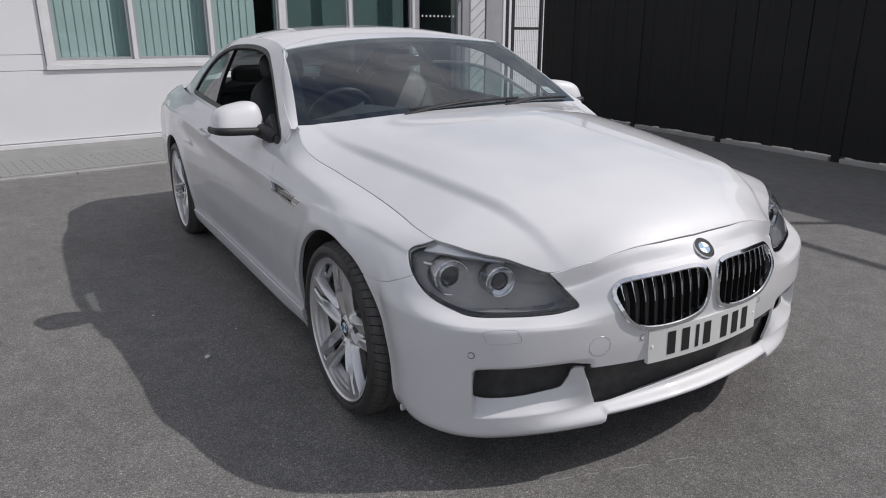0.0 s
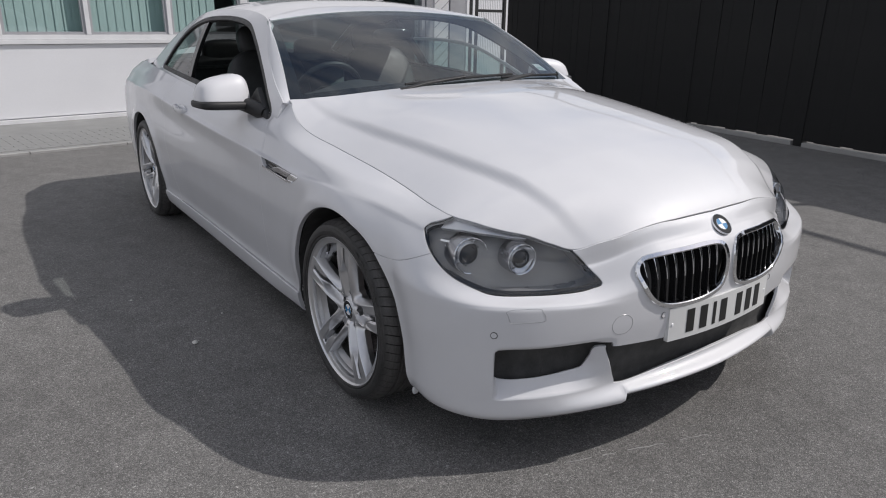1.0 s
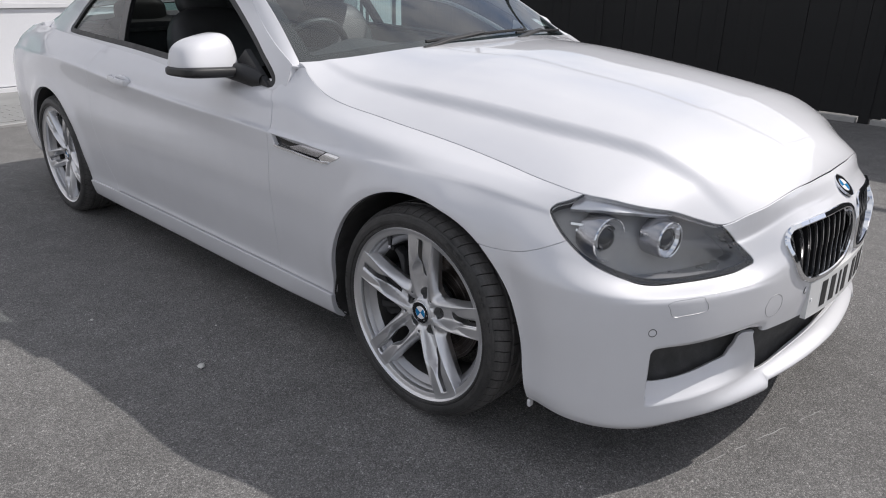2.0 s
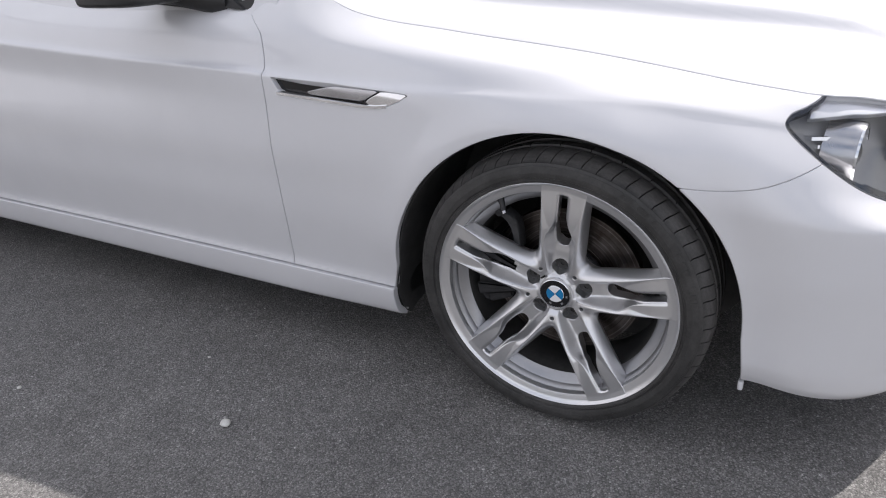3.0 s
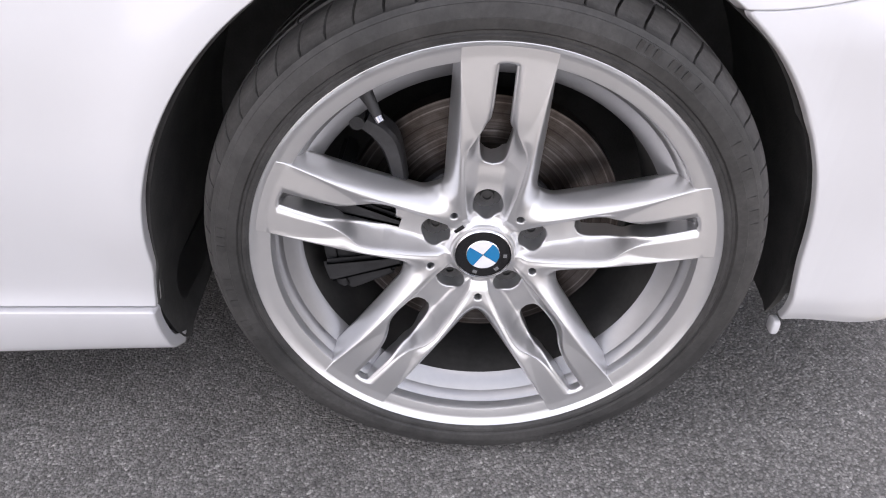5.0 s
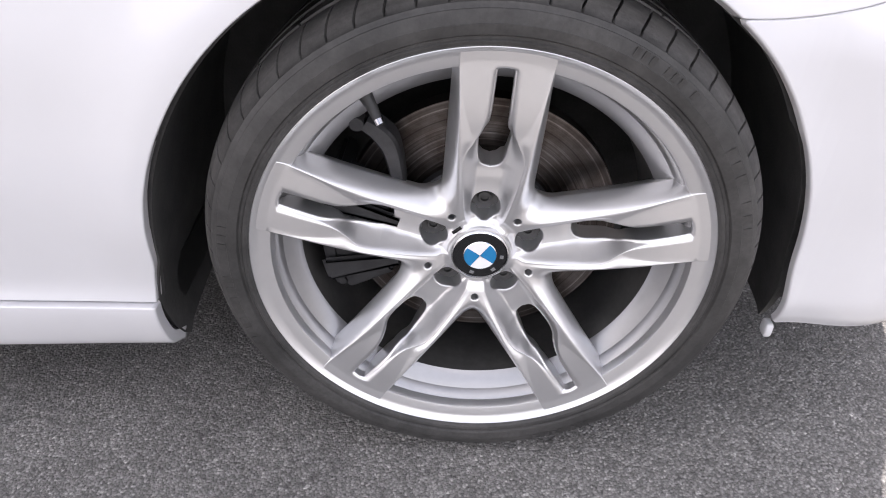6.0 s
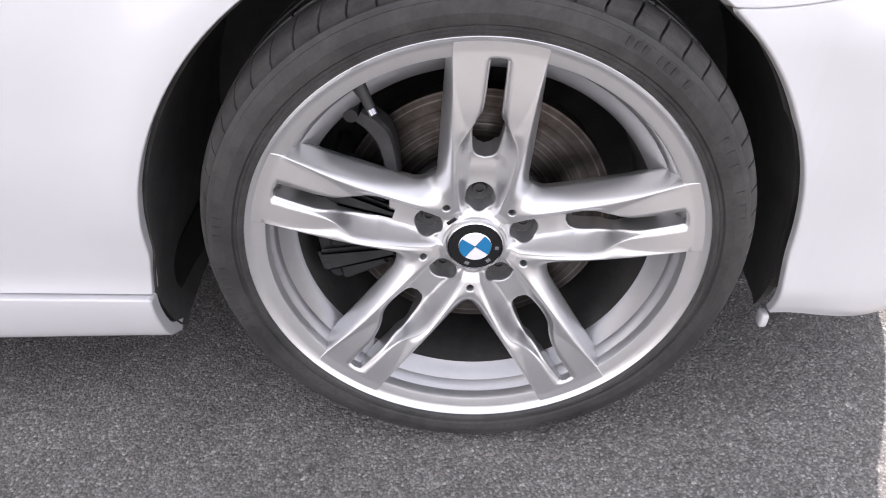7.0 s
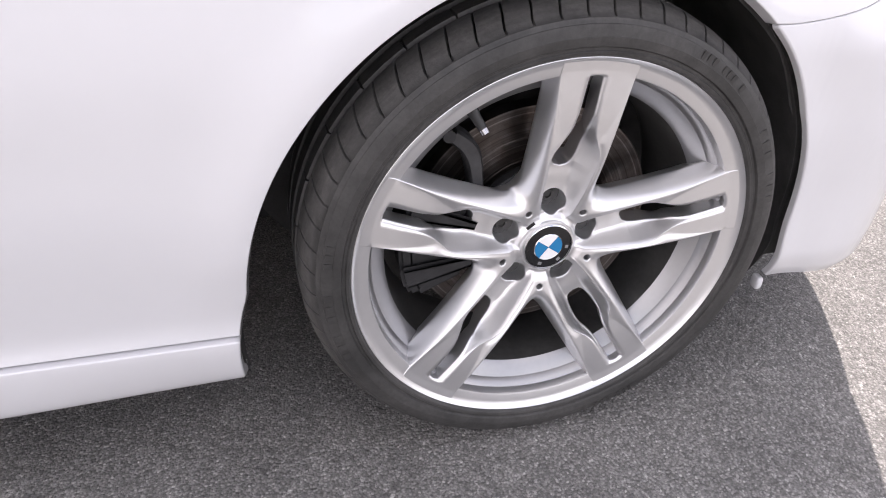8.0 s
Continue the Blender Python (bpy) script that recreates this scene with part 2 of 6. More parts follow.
def box(bm, x0, x1, y0, y1, z0, z1, m=None, bevel=0.0):
    made = bmesh.ops.create_cube(bm, size=1, matrix=Matrix.LocRotScale(((x0 + x1) / 2, (y0 + y1) / 2, (z0 + z1) / 2), None, (x1 - x0, y1 - y0, z1 - z0)))
    if bevel:
        es = list({e for v in made["verts"] for e in v.link_edges})
        made = bmesh.ops.bevel(bm, geom=es, offset=bevel, segments=2, profile=0.6, affect="EDGES")
    if m is not None:
        bmesh.ops.transform(bm, matrix=m, verts=list(made["verts"]))
    return bm


def boxed(*a, **k):
    return box(bmesh.new(), *a, **k)


def lathe(profile, n=96, axis="y", close=False):
    """A surface of revolution of (radius, height) rows about an axis."""
    v, f, k = [], [], len(profile)
    for i in range(n):
        a = 2 * math.pi * i / n
        for r, h in profile:
            c, s = r * math.cos(a), r * math.sin(a)
            v.append((c, h, s) if axis == "y" else (h, c, s) if axis == "x" else (c, s, h))
    for i in range(n):
        for j in range(k if close else k - 1):
            a, b = i * k + j, i * k + (j + 1) % k
            c, d = ((i + 1) % n) * k + (j + 1) % k, ((i + 1) % n) * k + j
            f.append((a, b, c, d))
    bm = raw(v, f)
    bmesh.ops.remove_doubles(bm, verts=bm.verts, dist=1e-6)
    bmesh.ops.recalc_face_normals(bm, faces=bm.faces)
    return bm


def tube(points, radius, n=8, cap=True):
    """A round bar along points; radius may be one number or one for each point."""
    pts = [Vector(p) for p in points]
    rs = radius if isinstance(radius, (list, tuple)) else [radius] * len(pts)
    bm, rings, side = bmesh.new(), [], None
    for i, p in enumerate(pts):
        d = (pts[min(i + 1, len(pts) - 1)] - pts[max(i - 1, 0)]).normalized()
        side = d.orthogonal() if side is None else (side - d * side.dot(d))
        side.normalize()
        up = d.cross(side)
        rings.append([bm.verts.new(p + rs[i] * (math.cos(2 * math.pi * k / n) * side + math.sin(2 * math.pi * k / n) * up)) for k in range(n)])
    for a, b in zip(rings, rings[1:]):
        for k in range(n):
            bm.faces.new((a[k], a[(k + 1) % n], b[(k + 1) % n], b[k]))
    if cap:
        bm.faces.new(rings[0][::-1])
        bm.faces.new(rings[-1])
    bmesh.ops.recalc_face_normals(bm, faces=bm.faces)
    return bm


def pchip(xs, ys):
    """A smooth curve through points that never overshoots them."""
    xs, ys = np.asarray(xs, float), np.asarray(ys, float)
    if xs[0] > xs[-1]:
        xs, ys = xs[::-1], ys[::-1]
    h, d = np.diff(xs), np.diff(ys) / np.diff(xs)
    m = np.zeros_like(ys)
    m[0], m[-1] = d[0], d[-1]
    for i in range(1, len(xs) - 1):
        if d[i - 1] * d[i] > 0:
            w1, w2 = 2 * h[i] + h[i - 1], h[i] + 2 * h[i - 1]
            m[i] = (w1 + w2) / (w1 / d[i - 1] + w2 / d[i])

    def at(x):
        x = np.clip(np.asarray(x, float), xs[0], xs[-1])
        i = np.clip(np.searchsorted(xs, x) - 1, 0, len(xs) - 2)
        t = (x - xs[i]) / h[i]
        return (2 * t**3 - 3 * t**2 + 1) * ys[i] + (t**3 - 2 * t**2 + t) * h[i] * m[i] + (3 * t**2 - 2 * t**3) * ys[i + 1] + (t**3 - t**2) * h[i] * m[i + 1]

    return at


def loop(points, n=12, closed=True):
    """A smooth line through 2D points."""
    p = np.asarray(points, float)
    k, out = len(p), []
    for i in range(k if closed else k - 1):
        a, b, c, d = (p[(i + j) % k] if closed else p[min(max(i + j, 0), k - 1)] for j in (-1, 0, 1, 2))
        for t in np.arange(n) / n:
            out.append(0.5 * (2 * b + (c - a) * t + (2 * a - 5 * b + 4 * c - d) * t**2 + (3 * b - a - 3 * c + d) * t**3))
    return np.array(out if closed else out + [p[-1]])


def inside(px, py, poly):
    """Distance to a closed 2D line, above zero inside it."""
    p = np.stack([px, py], -1)
    a, b = poly, np.roll(poly, -1, 0)
    best, wind = np.full(len(p), 1e9), np.zeros(len(p), bool)
    for q, r in zip(a, b):
        e, w = r - q, p - q
        t = np.clip((w @ e) / max(e @ e, 1e-12), 0, 1)
        best = np.minimum(best, ((w - t[:, None] * e) ** 2).sum(-1))
        c = (q[1] > p[:, 1]) != (r[1] > p[:, 1])
        with np.errstate(divide="ignore", invalid="ignore"):
            x = (r[0] - q[0]) * (p[:, 1] - q[1]) / (r[1] - q[1] + 1e-15) + q[0]
        wind ^= c & (p[:, 0] < x)
    return np.where(wind, 1, -1) * np.sqrt(best)


class Sheet:
    """A surface as points, normals, parameters and faces, which can be clipped by a field."""

    def __init__(self, P, N, U, F):
        self.P, self.N, self.U, self.F = P, N, U, F

    @classmethod
    def grid(cls, P, U):
        a, b = P.shape[:2]
        du = np.gradient(P, axis=0)
        dv = np.gradient(P, axis=1)
        N = np.cross(du, dv)
        N /= np.linalg.norm(N, axis=-1, keepdims=True) + 1e-12
        F = [(i * b + j, (i + 1) * b + j, (i + 1) * b + j + 1, i * b + j + 1) for i in range(a - 1) for j in range(b - 1)]
        return cls(P.reshape(-1, 3), N.reshape(-1, 3), U.reshape(-1, U.shape[-1]), F)

    def clip(self, value):
        """Keeps what has a value above zero."""
        v = value if isinstance(value, np.ndarray) else value(self.P, self.U)
        v = np.where(np.abs(v) < 1e-6, 1e-6, v)
        P, N, U, faces, made = list(self.P), list(self.N), list(self.U), [], {}
        pos = v > 0
        for f in self.F:
            k = [pos[i] for i in f]
            if all(k):
                faces.append(f)
            elif any(k):
                out = []
                for a, b in zip(f, f[1:] + f[:1]):
                    if pos[a]:
                        out.append(a)
                    if pos[a] != pos[b]:
                        key = (min(a, b), max(a, b))
                        if key not in made:
                            t = v[key[0]] / (v[key[0]] - v[key[1]])
                            made[key] = len(P)
                            for L, src in ((P, self.P), (N, self.N), (U, self.U)):
                                L.append(src[key[0]] * (1 - t) + src[key[1]] * t)
                        out.append(made[key])
                if len(out) > 2:
                    faces.append(tuple(out))
        used = sorted({i for f in faces for i in f})
        at = {o: n for n, o in enumerate(used)}
        if not used:
            return Sheet(np.zeros((0, 3)), np.zeros((0, 3)), np.zeros((0, self.U.shape[1])), [])
        return Sheet(np.array([P[i] for i in used]), np.array([N[i] for i in used]), np.array([U[i] for i in used]), [tuple(at[i] for i in f) for f in faces])

    def moved(self, d):
        return Sheet(self.P + self.N * (d if np.isscalar(d) else d[:, None]), self.N, self.U, self.F)

    def flip(self):
        """Mirrored to the other side of the car."""
        s = np.array([1, -1, 1.0])
        return Sheet(self.P * s, self.N * s, self.U, [f[::-1] for f in self.F])

    def __add__(self, o):
        n = len(self.P)
        return Sheet(np.vstack([self.P, o.P]), np.vstack([self.N, o.N]), np.vstack([self.U, o.U]), self.F + [tuple(i + n for i in f) for f in o.F])

    def edges(self):
        seen = {}
        for f in self.F:
            for a, b in zip(f, f[1:] + f[:1]):
                seen[(min(a, b), max(a, b))] = None if (min(a, b), max(a, b)) in seen else (a, b)
        return [e for e in seen.values() if e]

    def put(self, name, mat, parent, depth=0.02, label="", soft=0.0025, along=None):
        """Makes the object, its free edges turned inwards by depth with a small round."""
        D = self.N if along is None else self.N * 0.35 + np.array(along) * 0.65
        P, N, F = [tuple(p) for p in self.P], [tuple(n) for n in self.N], list(self.F)
        loops = [N[i] for f in F for i in f]
        if depth:
            rim, inner = {}, {}
            edges = [(a, b) for a, b in self.edges() if not (abs(self.P[a][1]) < 1e-5 and abs(self.P[b][1]) < 1e-5)]
            out = {}
            for a, b in edges:
                e = self.P[b] - self.P[a]
                o = np.cross(e, (D[a] + D[b]) / 2)
                ln = np.linalg.norm(o)
                if ln > 1e-9:
                    for i in (a, b):
                        out[i] = out.get(i, np.zeros(3)) + o / ln
            for i, o in out.items():
                o = o / (np.linalg.norm(o) + 1e-9)
                out[i] = o
                rim[i] = len(P)
                P.append(tuple(self.P[i] + soft * 0.7 * o - D[i] * soft))
                inner[i] = len(P)
                P.append(tuple(self.P[i] + soft * 0.8 * o - D[i] * depth))
            for a, b in edges:
                if a in rim and b in rim:
                    F.append((b, a, rim[a], rim[b]))
                    loops += [N[b], N[a], tuple(out[a]), tuple(out[b])]
                    F.append((rim[b], rim[a], inner[a], inner[b]))
                    loops += [tuple(out[b]), tuple(out[a]), tuple(out[a]), tuple(out[b])]
        me = bpy.data.meshes.new(name)
        me.from_pydata(P, [], F)
        me.polygons.foreach_set("use_smooth", [True] * len(me.polygons))
        me.normals_split_custom_set(loops)
        me.update()
        me.materials.append(mat)
        ob = new(name, me)
        if parent:
            ob.parent = parent
        return tagged(ob, label)


def strip(points, width, depth, outward):
    """A bar of rectangular section along points; outward points away from the body."""
    pts = [Vector(p) for p in points]
    many = outward if isinstance(outward, list) else [outward] * len(pts)
    bm, rings = bmesh.new(), []
    for i, p in enumerate(pts):
        o = Vector(many[i]).normalized()
        d = (pts[min(i + 1, len(pts) - 1)] - pts[max(i - 1, 0)]).normalized()
        s = d.cross(o).normalized()
        w = width[i] if isinstance(width, (list, tuple)) else width
        rings.append([bm.verts.new(p + a * s * w / 2 + b * o * depth) for a, b in ((-1, -1), (-1, -0.15), (-0.7, 0), (0.7, 0), (1, -0.15), (1, -1))])
    for a, b in zip(rings, rings[1:]):
        for k in range(6):
            bm.faces.new((a[k], a[(k + 1) % 6], b[(k + 1) % 6], b[k]))
    bm.faces.new(rings[0][::-1])
    bm.faces.new(rings[-1])
    bmesh.ops.recalc_face_normals(bm, faces=bm.faces)
    return bm


# ---- the car: body surfaces, x ahead from the front axle, half built and mirrored ----
WB, WHEEL_Z, RIM_Y = 2.855, 0.3345, 0.951
HALF, NOSE_X0, NOSE_DX = 0.957, 0.23, 0.645


def outline():
    """Plan outline of the widest line, from the nose's middle round to the tail's."""
    a = np.linspace(math.pi / 2, 0, 400)
    nose = np.stack([NOSE_X0 + NOSE_DX * np.sin(a) ** (2 / 3.37), HALF * np.cos(a) ** (2 / 1.8)], -1)
    xs = np.linspace(0.228, -3.3, 400)
    side = np.stack([xs, pchip([0.23, 0, -0.45, -1.3, -2.0, -2.6, -2.9, -3.3], [0.957, 0.957, 0.955, 0.955, 0.958, 0.966, 0.968, 0.948])(xs)], -1)
    b = np.linspace(0.02, math.pi / 2, 200)
    tail = np.stack([-3.3 - 0.669 * np.sin(b) ** (2 / 3), 0.948 * np.cos(b) ** (2 / 2.6)], -1)
    p = np.vstack([nose, side, tail])
    keep = np.r_[True, np.linalg.norm(np.diff(p, axis=0), axis=1) > 1e-6]
    p = p[keep]
    return p, np.r_[0, np.cumsum(np.linalg.norm(np.diff(p, axis=0), axis=1))]


OUT, ARC = outline()


def arc_near(x, y):
    return float(ARC[np.argmin(((OUT - (x, y)) ** 2).sum(-1))])


# bonnet: a height over (x, y)
bonnet_mid = pchip([0.79, 0.777, 0.7, 0.6, 0.4, 0.2, 0.0, -0.3, -0.55, -0.8], [0.735, 0.752, 0.808, 0.850, 0.905, 0.944, 0.973, 1.008, 1.026, 1.045])
bonnet_side = pchip([0.8, 0.70, 0.6, 0.465, 0.2, 0.0, -0.23, -0.5, -0.62, -0.69, -0.8], [0.20, 0.375, 0.645, 0.763, 0.797, 0.83, 0.863, 0.912, 0.962, 0.998, 1.03])
dome_line = pchip([0.8, 0.5, 0.0, -0.7], [0.45, 0.55, 0.635, 0.725])


def bonnet_z(x, y):
    r = np.clip(np.abs(y) / 0.8, 0, 1.1)
    k = 1 - r**3.0
    step = np.clip((dome_line(x) - np.abs(y)) / 0.038 + 0.5, 0, 1)
    step = step * step * (3 - 2 * step)
    fade = np.clip((0.76 - x) / 0.3, 0, 1) * np.clip((x + 0.75) / 0.5, 0, 1)
    return bonnet_side(x) + (bonnet_mid(x) - bonnet_side(x)) * k + 0.022 * fade * (step - 0.5)


STATION = [0.0] + [float(ARC[np.argmax(OUT[:, 1] >= y)]) for y in (0.28, 0.53, 0.68, 0.80)] + [float(ARC[np.argmax((OUT[:, 0] <= x) & (OUT[:, 1] > 0.8))]) for x in (0.45, 0.0, -0.45, -0.75, -1.3, -2.0, -2.7, -3.3)] + [arc_near(-3.9, 0.75), float(ARC[-1])]
# rows of the body side from the bottom edge to the bonnet's gap and the waist: height, and how far in from the outline
ROW_Z = [
    [0.200, 0.200, 0.203, 0.200, 0.203, 0.214, 0.193, 0.170, 0.167, 0.164, 0.164, 0.172, 0.22, 0.25, 0.25],
    [0.232, 0.232, 0.230, 0.228, 0.230, 0.236, 0.222, 0.196, 0.192, 0.190, 0.190, 0.200, 0.30, 0.32, 0.32],
    [0.268, 0.266, 0.258, 0.262, 0.268, 0.270, 0.265, 0.262, 0.262, 0.262, 0.262, 0.270, 0.38, 0.40, 0.40],
    [0.360, 0.360, 0.360, 0.360, 0.370, 0.330, 0.310, 0.298, 0.296, 0.296, 0.300, 0.310, 0.44, 0.46, 0.46],
    [0.470, 0.470, 0.470, 0.470, 0.470, 0.450, 0.450, 0.450, 0.450, 0.450, 0.450, 0.460, 0.52, 0.54, 0.54],
    [0.580, 0.575, 0.549, 0.553, 0.558, 0.577, 0.600, 0.600, 0.600, 0.600, 0.600, 0.600, 0.62, 0.64, 0.64],
    [0.650, 0.640, 0.579, 0.570, 0.582, 0.650, 0.700, 0.700, 0.715, 0.735, 0.750, 0.790, 0.80, 0.77, 0.76],
    [0.695, 0.685, 0.630, 0.655, 0.675, 0.715, 0.762, 0.764, 0.779, 0.797, 0.832, 0.875, 0.875, 0.86, 0.85],
    [0.730, 0.715, 0.660, 0.695, 0.712, 0.748, 0.805, 0.845, 0.868, 0.862, 0.898, 0.938, 0.945, 0.91, 0.90],
    [0.761, 0.745, 0.683, 0.728, 0.744, 0.765, 0.832, 0.895, 0.935, 0.914, 0.948, 0.985, 1.005, 0.97, 0.96],
]
ROW_IN = [
    [0.034, 0.032, 0.030, 0.036, 0.030, 0.022, 0.040, 0.068, 0.070, 0.070, 0.066, 0.060, 0.06, 0.05, 0.05],
    [-0.008, -0.006, 0.002, 0.012, 0.010, 0.012, 0.024, 0.034, 0.030, 0.030, 0.030, 0.030, 0.02, 0.02, 0.02],
    [0.034, 0.030, 0.016, 0.006, 0.004, 0.006, 0.010, 0.019, 0.020, 0.020, 0.019, 0.011, 0.008, 0.01, 0.01],
    [0.010, 0.010, 0.008, 0.002, 0.002, 0.006, 0.010, 0.022, 0.025, 0.025, 0.022, 0.011, 0.005, 0.01, 0.01],
    [0.000, 0.000, 0.000, 0.000, 0.000, 0.003, 0.004, 0.006, 0.007, 0.007, 0.006, 0.003, 0.0, 0.0, 0.0],
    [0.000, 0.003, 0.006, 0.008, 0.008, 0.008, 0.000, 0.000, 0.000, 0.000, 0.000, 0.000, 0.0, 0.005, 0.0],
    [0.010, 0.018, 0.050, 0.055, 0.055, 0.045, 0.006, 0.006, 0.008, 0.014, 0.015, 0.010, 0.01, 0.02, 0.015],
    [0.045, 0.050, 0.075, 0.082, 0.090, 0.100, 0.030, 0.011, 0.009, 0.007, 0.006, 0.006, 0.03, 0.04, 0.03],
    [0.072, 0.077, 0.090, 0.105, 0.112, 0.122, 0.085, 0.062, 0.055, 0.045, 0.055, 0.075, 0.08, 0.09, 0.07],
    [0.098, 0.100, 0.103, 0.123, 0.128, 0.138, 0.157, 0.155, 0.128, 0.100, 0.108, 0.135, 0.16, 0.16, 0.12],
]


ROW_Z.insert(8, [z + (0.016 if i > 5 else 0.010) for i, z in enumerate(ROW_Z[7])])
ROW_IN.insert(8, [d + (0.015 if i > 5 else 0.008) for i, d in enumerate(ROW_IN[7])])


def crisp(rows, shift):
    """A row below the ledge under the headlamps, which keeps its edge tight."""
    mid = [(a + b) / 2 for a, b in zip(rows[4], rows[5])]
    return [rows[5][i] + shift if 2 <= i <= 4 else m for i, m in enumerate(mid)]


ROW_Z.insert(5, crisp(ROW_Z, -0.013))
ROW_IN.insert(5, crisp(ROW_IN, -0.0055))


def arch_radius(angle):
    """Radius of the wheel opening by the angle from straight ahead."""
    a = np.degrees(angle)
    return pchip([-180, -165, -150, -90, -35, -18, 0, 30, 90, 140, 170, 180], [0.393, 0.429, 0.456, 0.46, 0.450, 0.412, 0.381, 0.377, 0.379, 0.380, 0.388, 0.393])(a)


def arch_field(P, cx):
    dx, dz = P[:, 0] - cx, P[:, 2] - WHEEL_Z
    return np.hypot(dx, dz) - arch_radius(np.arctan2(dz, dx))


# plan line of the joint between bonnet, headlamp and fender
gap_x = [0.789, 0.786, 0.776, 0.757, 0.735, 0.703, 0.672, 0.643, 0.613, 0.571, 0.520, 0.462, 0.405, 0.345, 0.189, -0.039, -0.301, -0.468, -0.565, -0.627, -0.70]
gap_y = [0.0, 0.15, 0.26, 0.385, 0.452, 0.522, 0.560, 0.598, 0.640, 0.690, 0.738, 0.772, 0.783, 0.784, 0.777, 0.784, 0.798, 0.816, 0.823, 0.815, 0.793]


def gap_depth(px, py, nx, ny, start):
    """How far in from the outline the joint lies, where it is met."""
    k = np.r_[0, np.cumsum(np.hypot(np.diff(gap_x), np.diff(gap_y)))]
    u = np.linspace(0, k[-1], 1500)
    gx, gy = pchip(k, gap_x)(u), pchip(k, gap_y)(u)
    out = start.copy()
    for i in range(len(px)):
        dx, dy = gx - px[i], gy - py[i]
        along, deep = np.abs(-ny[i] * dx + nx[i] * dy), -(nx[i] * dx + ny[i] * dy)
        j = np.argmin(along + 9 * ((deep < 0) | (deep > 0.25)))
        if along[j] < 0.004 and 0 < deep[j] < 0.25:
            out[i] = deep[j]
    w = np.array([1, 2, 3, 2, 1]) / 9
    return np.convolve(np.pad(out, 2, mode="edge"), w, "valid")


def body_side():
    s = np.unique(np.r_[np.linspace(0, ARC[-1], 420), np.linspace(0, STATION[5] + 0.2, 150)])
    px, py = np.interp(s, ARC, OUT[:, 0]), np.interp(s, ARC, OUT[:, 1])
    tx, ty = np.gradient(px, s), np.gradient(py, s)
    ln = np.hypot(tx, ty)
    nx, ny = ty / ln, -tx / ln
    nx[0], ny[0], nx[-1], ny[-1] = 1, 0, -1, 0
    zs = [pchip(STATION, z)(s) for z in ROW_Z]
    ds = [pchip(STATION, d)(s) for d in ROW_IN]
    ds[-1] = gap_depth(px, py, nx, ny, ds[-1])
    knots = np.arange(len(zs))
    ex, ey = px - nx * ds[-1], py - ny * ds[-1]
    on = np.clip((ex + 0.78) / 0.12, 0, 1) * (s < STATION[9])
    zs[-1] = on * bonnet_z(ex, ey) + (1 - on) * zs[-1]
    near = np.clip((STATION[6] - s) / 0.4, 0, 1)
    for part_way, k in ((0.60, ds), (0.68, zs)):
        k[-2] = near * (k[-3] + part_way * (k[-1] - k[-3])) + (1 - near) * k[-2]
    zs[-2] = np.minimum(zs[-2], zs[-1] - 0.008)
    global EDGE
    EDGE = np.stack([ex, ey], -1)[(ex > -0.9) & (s < STATION[10])]
    v = np.linspace(0, len(zs) - 1, 136)
    P = np.zeros((len(s), len(v), 3))
    for i in range(len(s)):
        z = pchip(knots, [k[i] for k in zs])(v)
        d = pchip(knots, [k[i] for k in ds])(v)
        P[i, :, 0], P[i, :, 1], P[i, :, 2] = px[i] - nx[i] * d, np.maximum(py[i] - ny[i] * d, 0), z
    # lips round the wheel openings
    for cx in (0.0, -WB):
        dx, dz = P[..., 0] - cx, P[..., 2] - WHEEL_Z
        r = np.hypot(dx, dz) - arch_radius(np.arctan2(dz, dx))
        push = 0.010 * np.exp(-((r - 0.012) / 0.045) ** 2) * np.clip((P[..., 2] - 0.27) / 0.12, 0, 1)
        if cx == 0.0:
            # ahead of the wheel the bumper's edge tucks in
            ahead = np.clip((dx - 0.12) / 0.22, 0, 1)
            push = push * (1 - ahead) - 0.028 * ahead * np.exp(-(np.maximum(r, 0) / 0.085) ** 2)
        push = push * (P[..., 1] > 0.80)
        P[..., 1] += push
    # ledges that lead up into the side intakes
    y, z, ahead = P[..., 1], P[..., 2], P[..., 0] > 0.55
    soft = lambda q: np.clip(q, 0, 1) ** 2 * (3 - 2 * np.clip(q, 0, 1))
    rise = np.clip((z - 0.262) / 0.075, 0, 1) ** 0.8 * soft((0.425 - z) / 0.014)
    span = soft((0.793 - y) / 0.012) * soft((y - 0.43) / 0.16)
    P[..., 0] -= 0.052 * rise * span * ahead
    P[..., 1] -= 0.030 * rise * span * ahead
    flap = soft((y - 0.392) / 0.010) * soft((0.262 - z) / 0.05) * soft((P[..., 0] - 0.40) / 0.28)
    P[..., 2] -= 0.022 * flap
    P[..., 0] += 0.010 * flap
    P[0, :, 1] = 0
    P[-1, :, 1] = 0
    U = np.stack([np.repeat(s[:, None], len(v), 1), np.repeat(v[None], len(s), 0)], -1)
    return Sheet.grid(P, U)


EDGE = None
SKIN = body_side()
GAP, FINE_GAP = 0.0020, 0.0012

car = thing("car", "white two-door coupe with silver wheels, parked on asphalt", "car")


def both(sheet, name, mat, depth=0.02, label="", soft=0.0025):
    return [s.put(name, mat, car, depth, label, soft) for s in (sheet, sheet.flip())]


